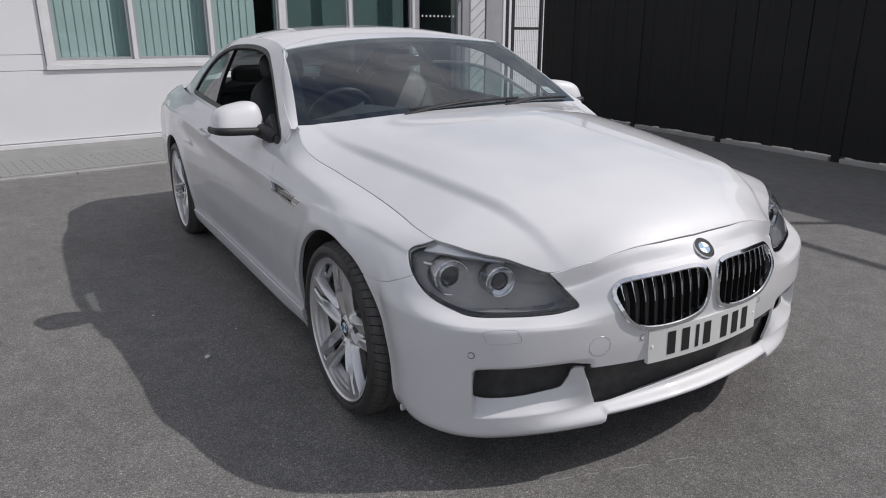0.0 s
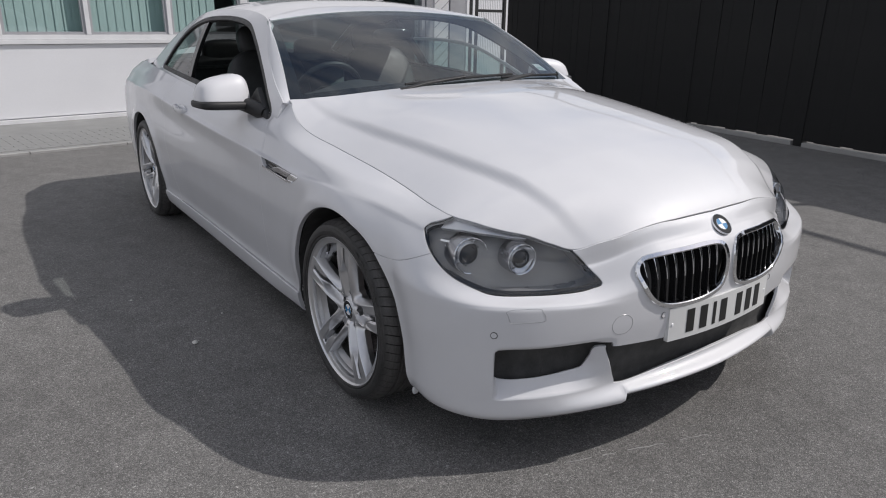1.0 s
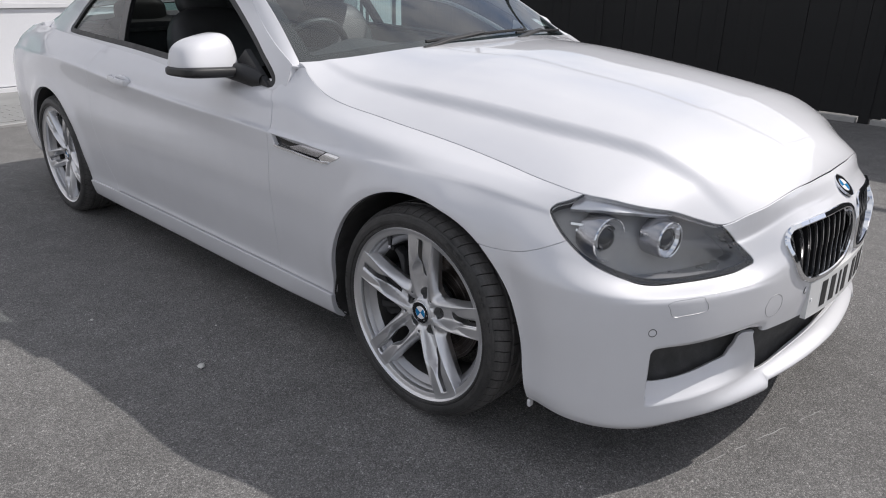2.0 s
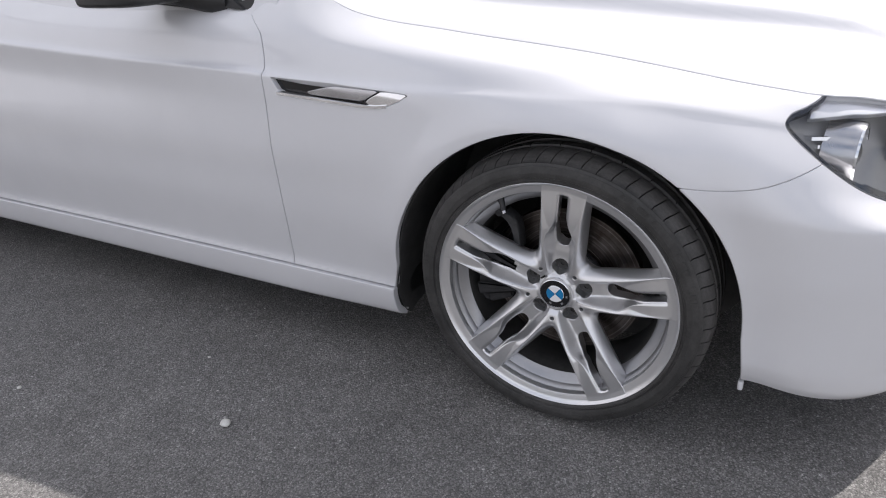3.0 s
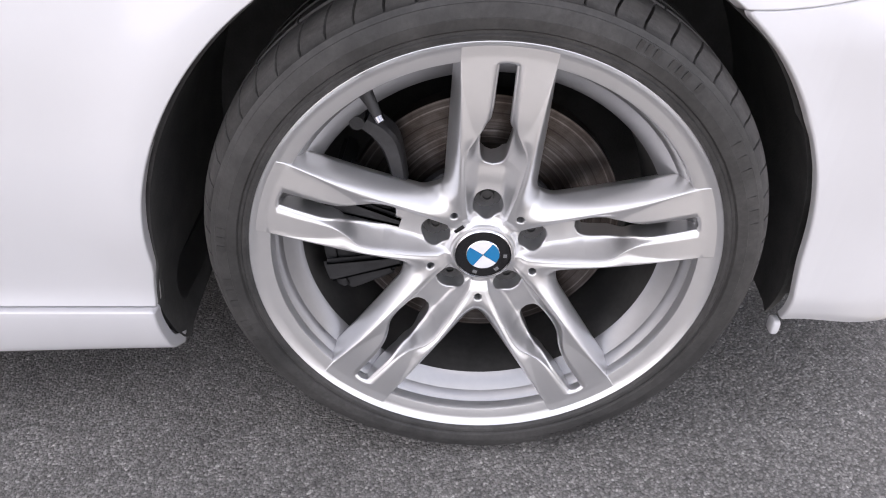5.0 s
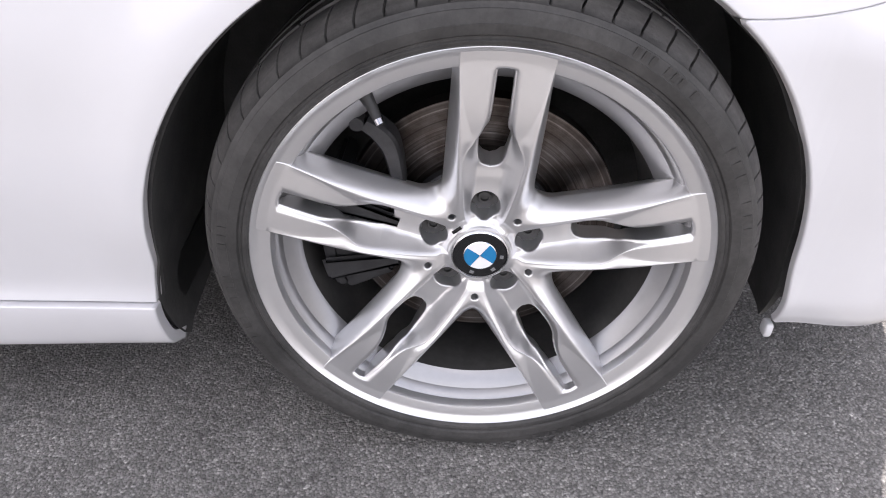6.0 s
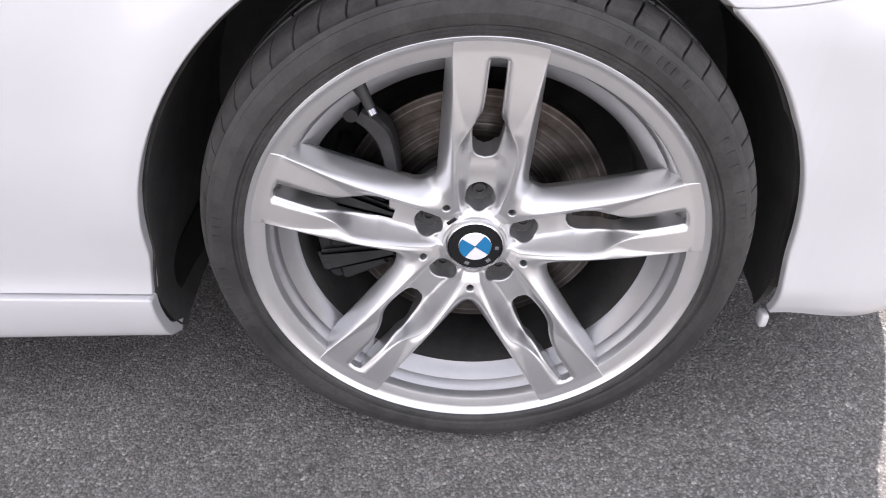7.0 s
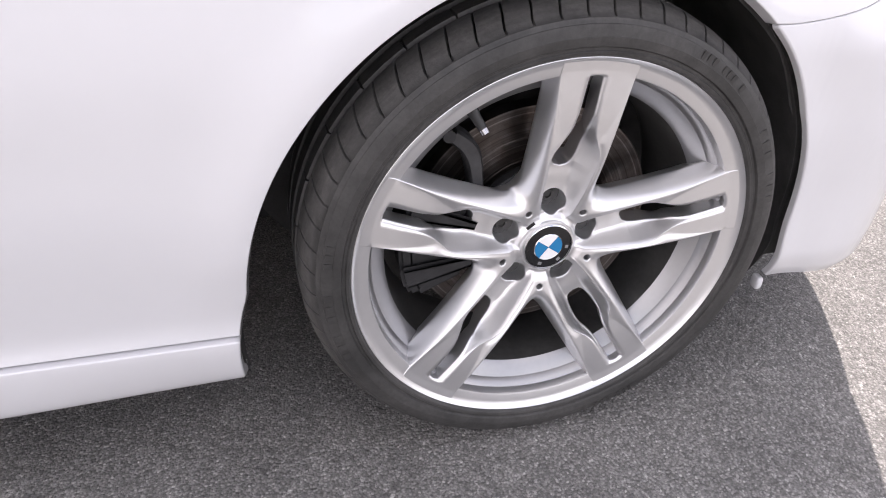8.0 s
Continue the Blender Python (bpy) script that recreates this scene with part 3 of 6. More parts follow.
# lines that part the panels, in (x, z)
door_front = pchip([0.0, 0.262, 0.45, 0.62, 0.78, 0.86, 0.915, 1.1], [-0.735, -0.731, -0.716, -0.712, -0.710, -0.728, -0.79, -0.9])
door_rear = pchip([0.0, 0.262, 0.42, 0.65, 0.85, 1.1], [-2.13, -2.15, -2.22, -2.29, -2.26, -2.2])
HEADLAMP = np.array([(arc_near(*p), z) for p, z in (((0.395, 0.835), 0.722), ((0.47, 0.867), 0.668), ((0.54, 0.86), 0.625), ((0.60, 0.815), 0.594), ((0.645, 0.77), 0.578), ((0.705, 0.66), 0.571), ((0.735, 0.55), 0.573), ((0.750, 0.492), 0.580), ((0.757, 0.466), 0.592), ((0.747, 0.483), 0.628), ((0.727, 0.503), 0.664), ((0.697, 0.53), 0.70), ((0.66, 0.62), 0.76), ((0.6, 0.75), 0.80), ((0.50, 0.84), 0.790), ((0.465, 0.85), 0.768), ((0.43, 0.855), 0.754), ((0.398, 0.855), 0.743))])
HEADLAMP[9:12, 0] += (0.008, 0.014, 0.020)
HEADLAMP_LINE = loop(HEADLAMP, 8)
KIDNEY = loop([(0.028, 0.645), (0.066, 0.665), (0.20, 0.664), (0.31, 0.659), (0.352, 0.646), (0.371, 0.618), (0.360, 0.575), (0.323, 0.527), (0.265, 0.500), (0.17, 0.493), (0.085, 0.502), (0.035, 0.526), (0.019, 0.585)], 8)
LOWER_MOUTH = loop([(-0.2, 0.386), (0.0, 0.386), (0.25, 0.388), (0.43, 0.396), (0.468, 0.396), (0.452, 0.340), (0.424, 0.272), (0.40, 0.256), (0.2, 0.266), (0.0, 0.270), (-0.2, 0.266)], 6)
INTAKE = loop([(0.785, 0.365), (0.776, 0.392), (0.72, 0.408), (0.61, 0.413), (0.50, 0.412), (0.452, 0.411), (0.450, 0.395), (0.490, 0.389), (0.500, 0.350), (0.525, 0.319), (0.62, 0.309), (0.74, 0.307), (0.775, 0.325)], 6)


def seam_bumper(P, U):
    """Above zero on the bumper's side of its joint with the fender, which runs from the wheel opening to the headlamp."""
    z = 0.628 + 0.058 * (np.clip((P[:, 0] - 0.23) / 0.25, 0, 1.5)) ** 1.6 - 0.014 * np.sin(np.clip((P[:, 0] - 0.23) / 0.25, 0, 1) * math.pi)
    return z - P[:, 2]


def front_of(x0):
    return lambda P, U: P[:, 0] - x0


arch_f, arch_r = (lambda P, U: arch_field(P, 0.0)), (lambda P, U: arch_field(P, -WB))
lamp_f = lambda P, U: inside(U[:, 0], P[:, 2], HEADLAMP_LINE)

# front bumper, with its openings
nose = SKIN.clip(lambda P, U: P[:, 0] - 0.05).clip(arch_f)
bumper = nose.clip(lambda P, U: np.maximum(seam_bumper(P, U) - 0.0020, P[:, 0] - 0.47)).clip(lambda P, U: -lamp_f(P, U) - GAP)
for hole in (KIDNEY, LOWER_MOUTH, INTAKE):
    bumper = bumper.clip(lambda P, U: np.where(P[:, 0] > 0.5, -inside(P[:, 1], P[:, 2], hole), 1.0))
(bumper.flip() + bumper).put("front_bumper", PAINT, car, 0.011, "white painted front bumper with sporty lower lip", 0.004)

lamp_sheet = nose.clip(lambda P, U: lamp_f(P, U) - 0.001)

# fenders, doors, rear quarters, sills
side_f = SKIN.clip(lambda P, U: 0.62 - P[:, 0]).clip(arch_f)
fender = side_f.clip(lambda P, U: -seam_bumper(P, U) - 0.0020 + 10 * (P[:, 0] < 0.2)).clip(lambda P, U: -lamp_f(P, U) - GAP)
fender = fender.clip(lambda P, U: P[:, 0] - door_front(P[:, 2]) - GAP - 0.0006).clip(lambda P, U: P[:, 2] - 0.2715)
VENT = np.array([(-0.314, 0.760), (-0.330, 0.7625), (-0.52, 0.7735), (-0.687, 0.7790), (-0.664, 0.7420), (-0.55, 0.7345), (-0.41, 0.7265), (-0.37, 0.7300), (-0.335, 0.7450)])
fender = fender.clip(lambda P, U: np.where(P[:, 0] < 0, -inside(P[:, 0], P[:, 2], VENT), 1.0))
both(fender, "front_fender", PAINT, 0.018)
rest = SKIN.clip(lambda P, U: -0.3 - P[:, 0])
door = rest.clip(lambda P, U: door_front(P[:, 2]) - P[:, 0] - GAP).clip(lambda P, U: P[:, 0] - door_rear(P[:, 2]) - GAP).clip(lambda P, U: P[:, 2] - 0.2720)
both(door, "door", PAINT, 0.03)
quarter = rest.clip(lambda P, U: door_rear(P[:, 2]) - P[:, 0] - GAP).clip(arch_r).clip(lambda P, U: np.maximum(P[:, 2] - 0.264, -2.6 - P[:, 0]))
quarter = quarter.clip(lambda P, U: P[:, 0] + 3.42 + 0.25 * (P[:, 2] - 0.6) + GAP)
both(quarter, "rear_quarter", PAINT, 0.03)
tail = rest.clip(lambda P, U: -3.42 - 0.25 * (P[:, 2] - 0.6) - P[:, 0] - GAP)
(tail + tail.flip()).put("rear_bumper", PAINT, car, 0.04, "white painted rear end")
sill = SKIN.clip(lambda P, U: -0.2 - P[:, 0]).clip(arch_f).clip(arch_r).clip(lambda P, U: P[:, 0] + 2.6).clip(lambda P, U: 0.2645 - P[:, 2])
both(sill.moved(0.0080), "sill", PAINT, 0.018, "white painted sill, proud of the door", 0.0035)

# bonnet
bx, by = np.linspace(-0.80, 0.80, 170), np.linspace(0, 0.83, 90)
X, Y = np.meshgrid(bx, by, indexing="ij")
bonnet = Sheet.grid(np.stack([X, Y, bonnet_z(X, Y)], -1), np.stack([X, Y], -1))
rear_x = lambda y: -0.55 - 0.14 * (np.abs(y) / 0.79) ** 2
ring = np.vstack([EDGE, [(-0.95, 0.8), (-0.95, -0.2), (EDGE[0, 0], -0.2)]])
bonnet = bonnet.clip(lambda P, U: inside(P[:, 0], P[:, 1], ring) - 2 * GAP).clip(lambda P, U: P[:, 0] - rear_x(P[:, 1]))
(bonnet + bonnet.flip()).put("bonnet", PAINT, car, 0.025, "white painted bonnet with raised dome lines", 0.003)


# ---- the car's upper part ----
def side_y(x, z):
    """Half width of the cabin's side by height."""
    t = np.clip((z - 0.92) / 0.42, -0.3, 1.2)
    back = np.clip((-2.1 - x) / 0.9, 0, 2)
    up = np.clip((z - rail_z(x) + 0.075) / 0.075, 0, 1.3)
    return 0.858 - 0.235 * t + 0.018 * np.sin(np.clip(t, 0, 1) * math.pi) - 0.05 * back**1.6 - 0.026 * up**2 * np.clip((-1.22 - x) / 0.35, 0, 1)


DLO = loop([(-0.79, 0.922), (-0.908, 1.016), (-1.076, 1.112), (-1.278, 1.207), (-1.482, 1.278), (-1.75, 1.306), (-2.05, 1.308), (-2.30, 1.292), (-2.52, 1.238), (-2.68, 1.145), (-2.80, 1.040), (-2.84, 1.010), (-2.80, 0.998), (-2.4, 0.988), (-2.0, 0.975), (-1.5, 0.948), (-1.1, 0.928)], 8)
rail_z = pchip([-0.60, -0.69, -0.85, -1.05, -1.25, -1.5, -1.8, -2.1, -2.4, -2.7, -3.0, -3.3, -3.5], [0.94, 0.985, 1.055, 1.165, 1.300, 1.335, 1.352, 1.354, 1.335, 1.270, 1.160, 1.045, 1.0])
roof_mid = pchip([-1.25, -1.34, -1.5, -1.75, -2.1, -2.5, -2.8, -3.1, -3.4, -3.6], [1.305, 1.343, 1.378, 1.403, 1.414, 1.398, 1.345, 1.24, 1.09, 1.03])
gx, gz = np.linspace(-3.5, -0.60, 240), np.linspace(0.88, 1.40, 70)
X, Z = np.meshgrid(gx, gz, indexing="ij")
cabin = Sheet.grid(np.stack([X, side_y(X, Z), Z], -1)[::-1], np.stack([X, Z], -1)[::-1])
dlo = lambda P, U: inside(P[:, 0], P[:, 2], DLO)
frame_sheet = cabin.clip(lambda P, U: rail_z(P[:, 0]) - P[:, 2]).clip(lambda P, U: -dlo(P, U) - 0.011)
frame_sheet = frame_sheet.clip(lambda P, U: P[:, 2] - pchip([-3.5, -3.0, -2.7, -2.0, -1.3, -0.8, -0.6], [0.950, 0.960, 0.960, 0.935, 0.900, 0.885, 0.87])(P[:, 0]))
frame_sheet = frame_sheet.clip(lambda P, U: -0.705 - P[:, 0])
both(frame_sheet, "roof_pillar", PAINT, 0.03)
trim = cabin.moved(-0.004).clip(lambda P, U: dlo(P, U) + 0.013).clip(lambda P, U: 0.011 - dlo(P, U))
both(trim, "window_trim", SATIN, 0.02)
rg, ry = np.linspace(-3.5, -1.2, 160), np.linspace(0, 1, 60)
X, R = np.meshgrid(rg, ry, indexing="ij")
ye = side_y(X, rail_z(X))
roof = Sheet.grid(np.stack([X, ye * R, roof_mid(X) - (roof_mid(X) - rail_z(X)) * R**2.7], -1), np.stack([X, R], -1))
top_x = lambda y: -1.339 + 0.09 * (np.abs(y) / 0.66) ** 2
back_x = lambda y: -2.72 - 0.02 * (np.abs(y) / 0.66) ** 2
panel = roof.clip(lambda P, U: top_x(P[:, 1]) - P[:, 0] - 0.002).clip(lambda P, U: P[:, 0] - back_x(P[:, 1]))
(panel + panel.flip()).put("roof", PAINT, car, 0.02)
rw = roof.clip(lambda P, U: back_x(P[:, 1]) - P[:, 0] - 0.004).clip(lambda P, U: P[:, 0] + 3.36 - 0.05 * U[:, 1]).clip(lambda P, U: 0.93 - U[:, 1])
(rw + rw.flip()).put("rear_window", DARKGLASS, car, 0.004, "dark rear window")
cp = roof.clip(lambda P, U: back_x(P[:, 1]) - P[:, 0] - 0.004).clip(lambda P, U: P[:, 0] + 3.36 - 0.05 * U[:, 1]).clip(lambda P, U: U[:, 1] - 0.935)
both(cp, "rear_pillar", PAINT, 0.02)
dx, dy = np.linspace(-3.97, -3.3, 50), np.linspace(0, 0.8, 50)
X, Y = np.meshgrid(dx, dy, indexing="ij")
deck = Sheet.grid(np.stack([X, Y, pchip([-4.0, -3.85, -3.6, -3.3], [0.965, 0.985, 1.02, 1.06])(X) - 0.04 * (Y / 0.78) ** 3], -1), np.stack([X, Y], -1))
deck_in = lambda P, U: np.minimum(pchip([-3.97, -3.9, -3.75, -3.5, -3.3], [0.0, 0.45, 0.68, 0.765, 0.78])(P[:, 0]) - P[:, 1], P[:, 0] + 3.845)
deck = deck.clip(deck_in)
(deck + deck.flip()).put("boot_lid", PAINT, car, 0.03)

# windscreen
A, B = np.meshgrid(np.linspace(-0.06, 1, 40), np.linspace(0, 1, 40), indexing="ij")
base = np.stack([-0.55 - 0.14 * B**2, 0.795 * B, 1.022 - 0.042 * B**2], -1)
head = np.stack([-1.339 + 0.09 * B**2, 0.655 * B, 1.343 - 0.045 * B**2], -1)
bow = (np.sin(np.clip(A, 0, 1) * math.pi) * 0.018)[..., None] * np.array([0.5, 0, 0.85])
screen = Sheet.grid(base * (1 - A[..., None]) + head * A[..., None] + bow, np.stack([A, B], -1))
if screen.N[:, 2].mean() < 0:
    screen.N, screen.F = -screen.N, [f[::-1] for f in screen.F]
glass = screen + screen.flip()
glass.put("windscreen", SCREEN, car, 0.005, "tinted windscreen with dark border")
band = screen.moved(-0.007).clip(lambda P, U: np.maximum(np.maximum(U[:, 1] - 0.935, U[:, 0] - 0.94), 0.085 - U[:, 0]))
(band + band.flip()).put("screen_border", GLOSSBLACK, car, 0.0)

# outer corner of the windscreen pillar, from the door frame to the glass
A, B = np.meshgrid(np.linspace(0, 1, 40), np.linspace(0, 1, 7), indexing="ij")
px_ = -0.70 - 0.55 * A
rail = np.stack([px_, side_y(px_, rail_z(px_)) - 0.001, rail_z(px_) - 0.002], -1)
rim_ = np.stack([-0.69 - 0.559 * A, 0.797 - 0.147 * A, 0.982 + 0.318 * A], -1)
swell = (np.sin(np.clip(A, 0, 1) * math.pi) * 0.018)[..., None] * np.array([0.5, 0, 0.85]) * B[..., None] + (np.sin(B * math.pi) * 0.003)[..., None] * np.array([0.25, 0.75, 0.6])
corner = Sheet.grid(rail * (1 - B[..., None]) + rim_ * B[..., None] + swell, np.stack([A, B], -1))
if corner.N[:, 2].mean() < 0:
    corner.N, corner.F = -corner.N, [f[::-1] for f in corner.F]
both(corner, "screen_pillar", PAINT, 0.01)


# ---- wheels: five pairs of spokes, axis along y, outwards is +y, lip plane at y = 0 ----
# all by the distance from the hub: the slot's half width, the inner and outer edge of an arm's flat, its ridge, and heights
slot_half = pchip([0.106, 0.111, 0.114, 0.120, 0.135, 0.155, 0.163, 0.172, 0.182, 0.20, 0.236, 0.243, 0.247], [-0.03, 0.0, 0.0095, 0.0140, 0.0172, 0.0185, 0.0178, 0.0135, 0.0112, 0.0105, 0.0098, 0.0094, -0.01])
flat_in = pchip([0.03, 0.06, 0.085, 0.115, 0.135, 0.149, 0.157, 0.164, 0.175, 0.185, 0.20, 0.25], [0.014, 0.0235, 0.0275, 0.0310, 0.0325, 0.0300, 0.0255, 0.0218, 0.0165, 0.0138, 0.0128, 0.0118])
flat_out = pchip([0.03, 0.06, 0.085, 0.115, 0.135, 0.149, 0.157, 0.164, 0.175, 0.20, 0.235, 0.25], [0.015, 0.0245, 0.0285, 0.0320, 0.0335, 0.0310, 0.0268, 0.0232, 0.0275, 0.0358, 0.0438, 0.0460])
ridge_at = pchip([0.03, 0.06, 0.115, 0.20, 0.255], [0.0165, 0.0295, 0.0352, 0.0415, 0.0468])
face_at = pchip([0.03, 0.045, 0.06, 0.10, 0.15, 0.20, 0.243, 0.250, 0.258, 0.2625], [-0.034, -0.0330, -0.0300, -0.0195, -0.0105, -0.0066, -0.0062, -0.0060, -0.0046, -0.0036])
dip_at = pchip([0.04, 0.07, 0.115, 0.145, 0.165, 0.19, 0.215, 0.25], [0.0005, 0.0011, 0.0021, 0.0030, 0.0041, 0.0026, 0.0009, 0.0])
channel = pchip([0.04, 0.06, 0.085, 0.10, 0.115, 0.145, 0.160, 0.172, 0.185, 0.20, 0.25], [0.002, 0.017, 0.027, 0.030, 0.033, 0.033, 0.029, 0.019, 0.0095, 0.005, 0.003])
FLANK = 0.0520


def soft(t):
    t = np.clip(t, 0, 1)
    return t * t * (3 - 2 * t)


def fold(x, z):
    """Distance from the hub and from the middle line of the nearest pair of arms."""
    r, a = np.hypot(x, z), np.arctan2(z, x)
    k = np.round(a / (2 * math.pi / 5))
    return r, np.abs(r * np.sin(a - k * 2 * math.pi / 5))


def spoke_height(x, z):
    R, aq = fold(x, z)
    fi, fo, rg, dip = flat_in(R), flat_out(R), ridge_at(R), dip_at(R)
    low = np.maximum(slot_half(R), 0.0145 * soft((0.165 - R) / 0.02))
    rise = soft((rg - aq) / np.maximum(rg - fo, 0.001))
    t = np.clip((fi - aq) / np.maximum(fi - low, 0.0015), 0, 1)
    end = soft((0.2475 - R) / 0.005)
    drop = dip * rise + np.maximum(channel(R) - dip, 0) * (0.35 * t + 0.65 * (1 - (1 - t) ** 2)) * end
    # towards the next pair of arms the flanks run into one another in a round valley
    bound = R * math.sin(math.pi / 5)
    eased = bound - np.sqrt((bound - aq) ** 2 + 0.007**2)
    f = np.clip((eased - rg) / (FLANK - rg), 0, 1.3)
    drop = drop + 0.031 * (0.62 * f**2 + 0.38 * f) * soft((R - 0.050) / 0.05)
    return face_at(R) - drop - 0.005 * np.exp(-((R - 0.045) / 0.006) ** 2)


def wheel_face():
    rr = np.unique(np.r_[np.linspace(0.030, 0.2485, 96), np.linspace(0.240, 0.2625, 24), np.linspace(0.104, 0.124, 24)])
    low = np.maximum(slot_half(rr), 0.006)
    q = [np.zeros_like(rr)]
    for lo, hi, n in ((0 * rr, low, 5), (low, flat_in(rr), 7), (flat_in(rr), flat_out(rr), 5), (flat_out(rr), ridge_at(rr), 6), (ridge_at(rr), FLANK + 0 * rr, 9)):
        q += [lo + (hi - lo) * (i + 1) / n for i in range(n)]
    top, m = math.sin(math.pi / 5), 6
    ang = []
    for i, v in enumerate(q):
        ang.append(np.arcsin(np.minimum(v / rr, top - (len(q) + m - i) * 2e-4)))
    last = ang[-1]
    ang += [last + (math.pi / 5 - last) * (i + 1) / m for i in range(m)]
    half = np.array(ang)
    cols = np.vstack([half[:-1], (2 * math.pi / 5 - half)[::-1][:-1]])
    T = np.vstack([cols + k * 2 * math.pi / 5 for k in range(5)])
    R = np.repeat(rr[None], len(T), 0)
    X, Z, d = R * np.cos(T), R * np.sin(T), 0.0008
    N = np.stack([-(spoke_height(X + d, Z) - spoke_height(X - d, Z)) / (2 * d), np.ones_like(X), -(spoke_height(X, Z + d) - spoke_height(X, Z - d)) / (2 * d)], -1)
    N /= np.linalg.norm(N, axis=-1, keepdims=True)
    P = np.stack([X, spoke_height(X, Z), Z], -1)
    arm = np.stack([np.abs(R * np.sin(T - i * 2 * math.pi / 5)) + 10 * (np.cos(T - i * 2 * math.pi / 5) < 0) for i in range(5)], 0)
    arm.sort(0)
    a, b = arm[0] - FLANK, arm[1] - FLANK
    h = np.clip(0.028 - np.abs(a - b), 0, 1) / 0.028
    window = a - h * h * 0.028 / 4
    n, k = T.shape
    F = [(i * k + j, ((i + 1) % n) * k + j, ((i + 1) % n) * k + j + 1, i * k + j + 1) for i in range(n) for j in range(k - 1)]
    U = np.stack([T, R, fold(X, Z)[1], window], -1)
    s = Sheet(P.reshape(-1, 3), N.reshape(-1, 3), U.reshape(-1, 4), F)
    s = s.clip(np.where(s.U[:, 1] < 0.2465, -s.U[:, 3], -1.0 * (s.U[:, 3] > 0) + 0.001))
    s = s.clip(lambda P, U: U[:, 2] - slot_half(U[:, 1]))
    s = s.clip(lambda P, U: np.hypot(U[:, 2], np.sqrt(np.maximum(U[:, 1] ** 2 - U[:, 2] ** 2, 0)) - 0.0615) - 0.0185)
    T2 = lambda U: U[:, 0] - (np.floor(U[:, 0] / (2 * math.pi / 5)) + 0.5) * 2 * math.pi / 5
    s = s.clip(lambda P, U: np.hypot(U[:, 1] * np.cos(T2(U)) - 0.0650, U[:, 1] * np.sin(T2(U))) - 0.0062)
    return s.clip(lambda P, U: U[:, 1] - 0.0345)


FACE = wheel_face()
RIM_PROFILE = [(0.2455, -0.024), (0.2460, -0.0120), (0.2470, -0.0086), (0.2500, -0.0074), (0.258, -0.0054), (0.2640, -0.0034), (0.2668, -0.0002), (0.2685, 0.0014), (0.2703, 0.0006), (0.2712, -0.004), (0.2690, -0.012)]
BARREL_PROFILE = [(0.2690, -0.012), (0.2455, -0.022), (0.2405, -0.030), (0.2385, -0.036), (0.2235, -0.046), (0.2190, -0.052), (0.2165, -0.090), (0.2130, -0.15), (0.2250, -0.20), (0.2480, -0.218), (0.262, -0.222)]


def tyre_mesh():
    """Sidewall with raised bands, shoulder slots and tread grooves."""
    side = [(0.2640, -0.010), (0.2695, 0.0015), (0.2720, 0.0052), (0.2755, 0.0062), (0.2775, 0.0040), (0.2810, 0.0040), (0.2830, 0.0072), (0.2880, 0.0082), (0.2950, 0.0086), (0.2955, 0.0080), (0.3030, 0.0070), (0.3100, 0.0050), (0.3105, 0.0041), (0.3165, 0.0015), (0.3172, -0.0002), (0.3225, -0.0060), (0.3268, -0.0120), (0.3302, -0.0180)]
    tread = [(0.3330, -0.0240), (0.3352, -0.0310), (0.3366, -0.0390), (0.3374, -0.0470), (0.3375, -0.0500), (0.3300, -0.0520), (0.3300, -0.0590), (0.3384, -0.0610), (0.3390, -0.085), (0.3310, -0.087), (0.3310, -0.097), (0.3392, -0.099), (0.3392, -0.131), (0.3310, -0.133), (0.3310, -0.143), (0.3390, -0.145), (0.3384, -0.170), (0.3300, -0.172), (0.3300, -0.180), (0.3374, -0.182), (0.334, -0.205), (0.328, -0.224)]
    prof = [(r if r < 0.2755 else 0.2755 + (r - 0.2755) * 0.87, o) for r, o in side + tread] + [(0.31, -0.238), (0.285, -0.238), (0.262, -0.222)]
    slots, per = 64, 20
    n, k = slots * per, len(prof)
    verts, faces = [], []
    for i in range(n):
        a = 2 * math.pi * i / n
        for j, (r, o) in enumerate(prof):
            low = 0.0
            d = j - (len(side) - 3)
            if 0 <= d <= 7 and i % per == 0:
                low = 0.0045 if d in (0, 7) else 0.009
            if 9 <= d <= 12 and (i - 9) % (per * 2) == 0:
                low = 0.005
            rr, b = r - low, a + 0.006 * min(max(d, 0), 8)
            verts.append((rr * math.cos(b), o - 0.3 * low * (d < 4), rr * math.sin(b)))
    for i in range(n):
        for j in range(k - 1):
            faces.append((i * k + j, i * k + j + 1, ((i + 1) % n) * k + j + 1, ((i + 1) % n) * k + j))
    bm = raw(verts, faces)
    bmesh.ops.recalc_face_normals(bm, faces=bm.faces)
    return bm


def disc_part(name, r, depth, mat, parent, n=48, y=0.0, r0=0.0):
    prof = [(r0, y), (r * 0.96, y), (r, y - 0.0012), (r, y - depth)] if r0 == 0 else [(r0, y - depth), (r0, y), (r * 0.985, y), (r, y - 0.001), (r, y - depth)]
    return part(name, lathe([(max(a, 1e-4), b) for a, b in prof], n), mat, parent)


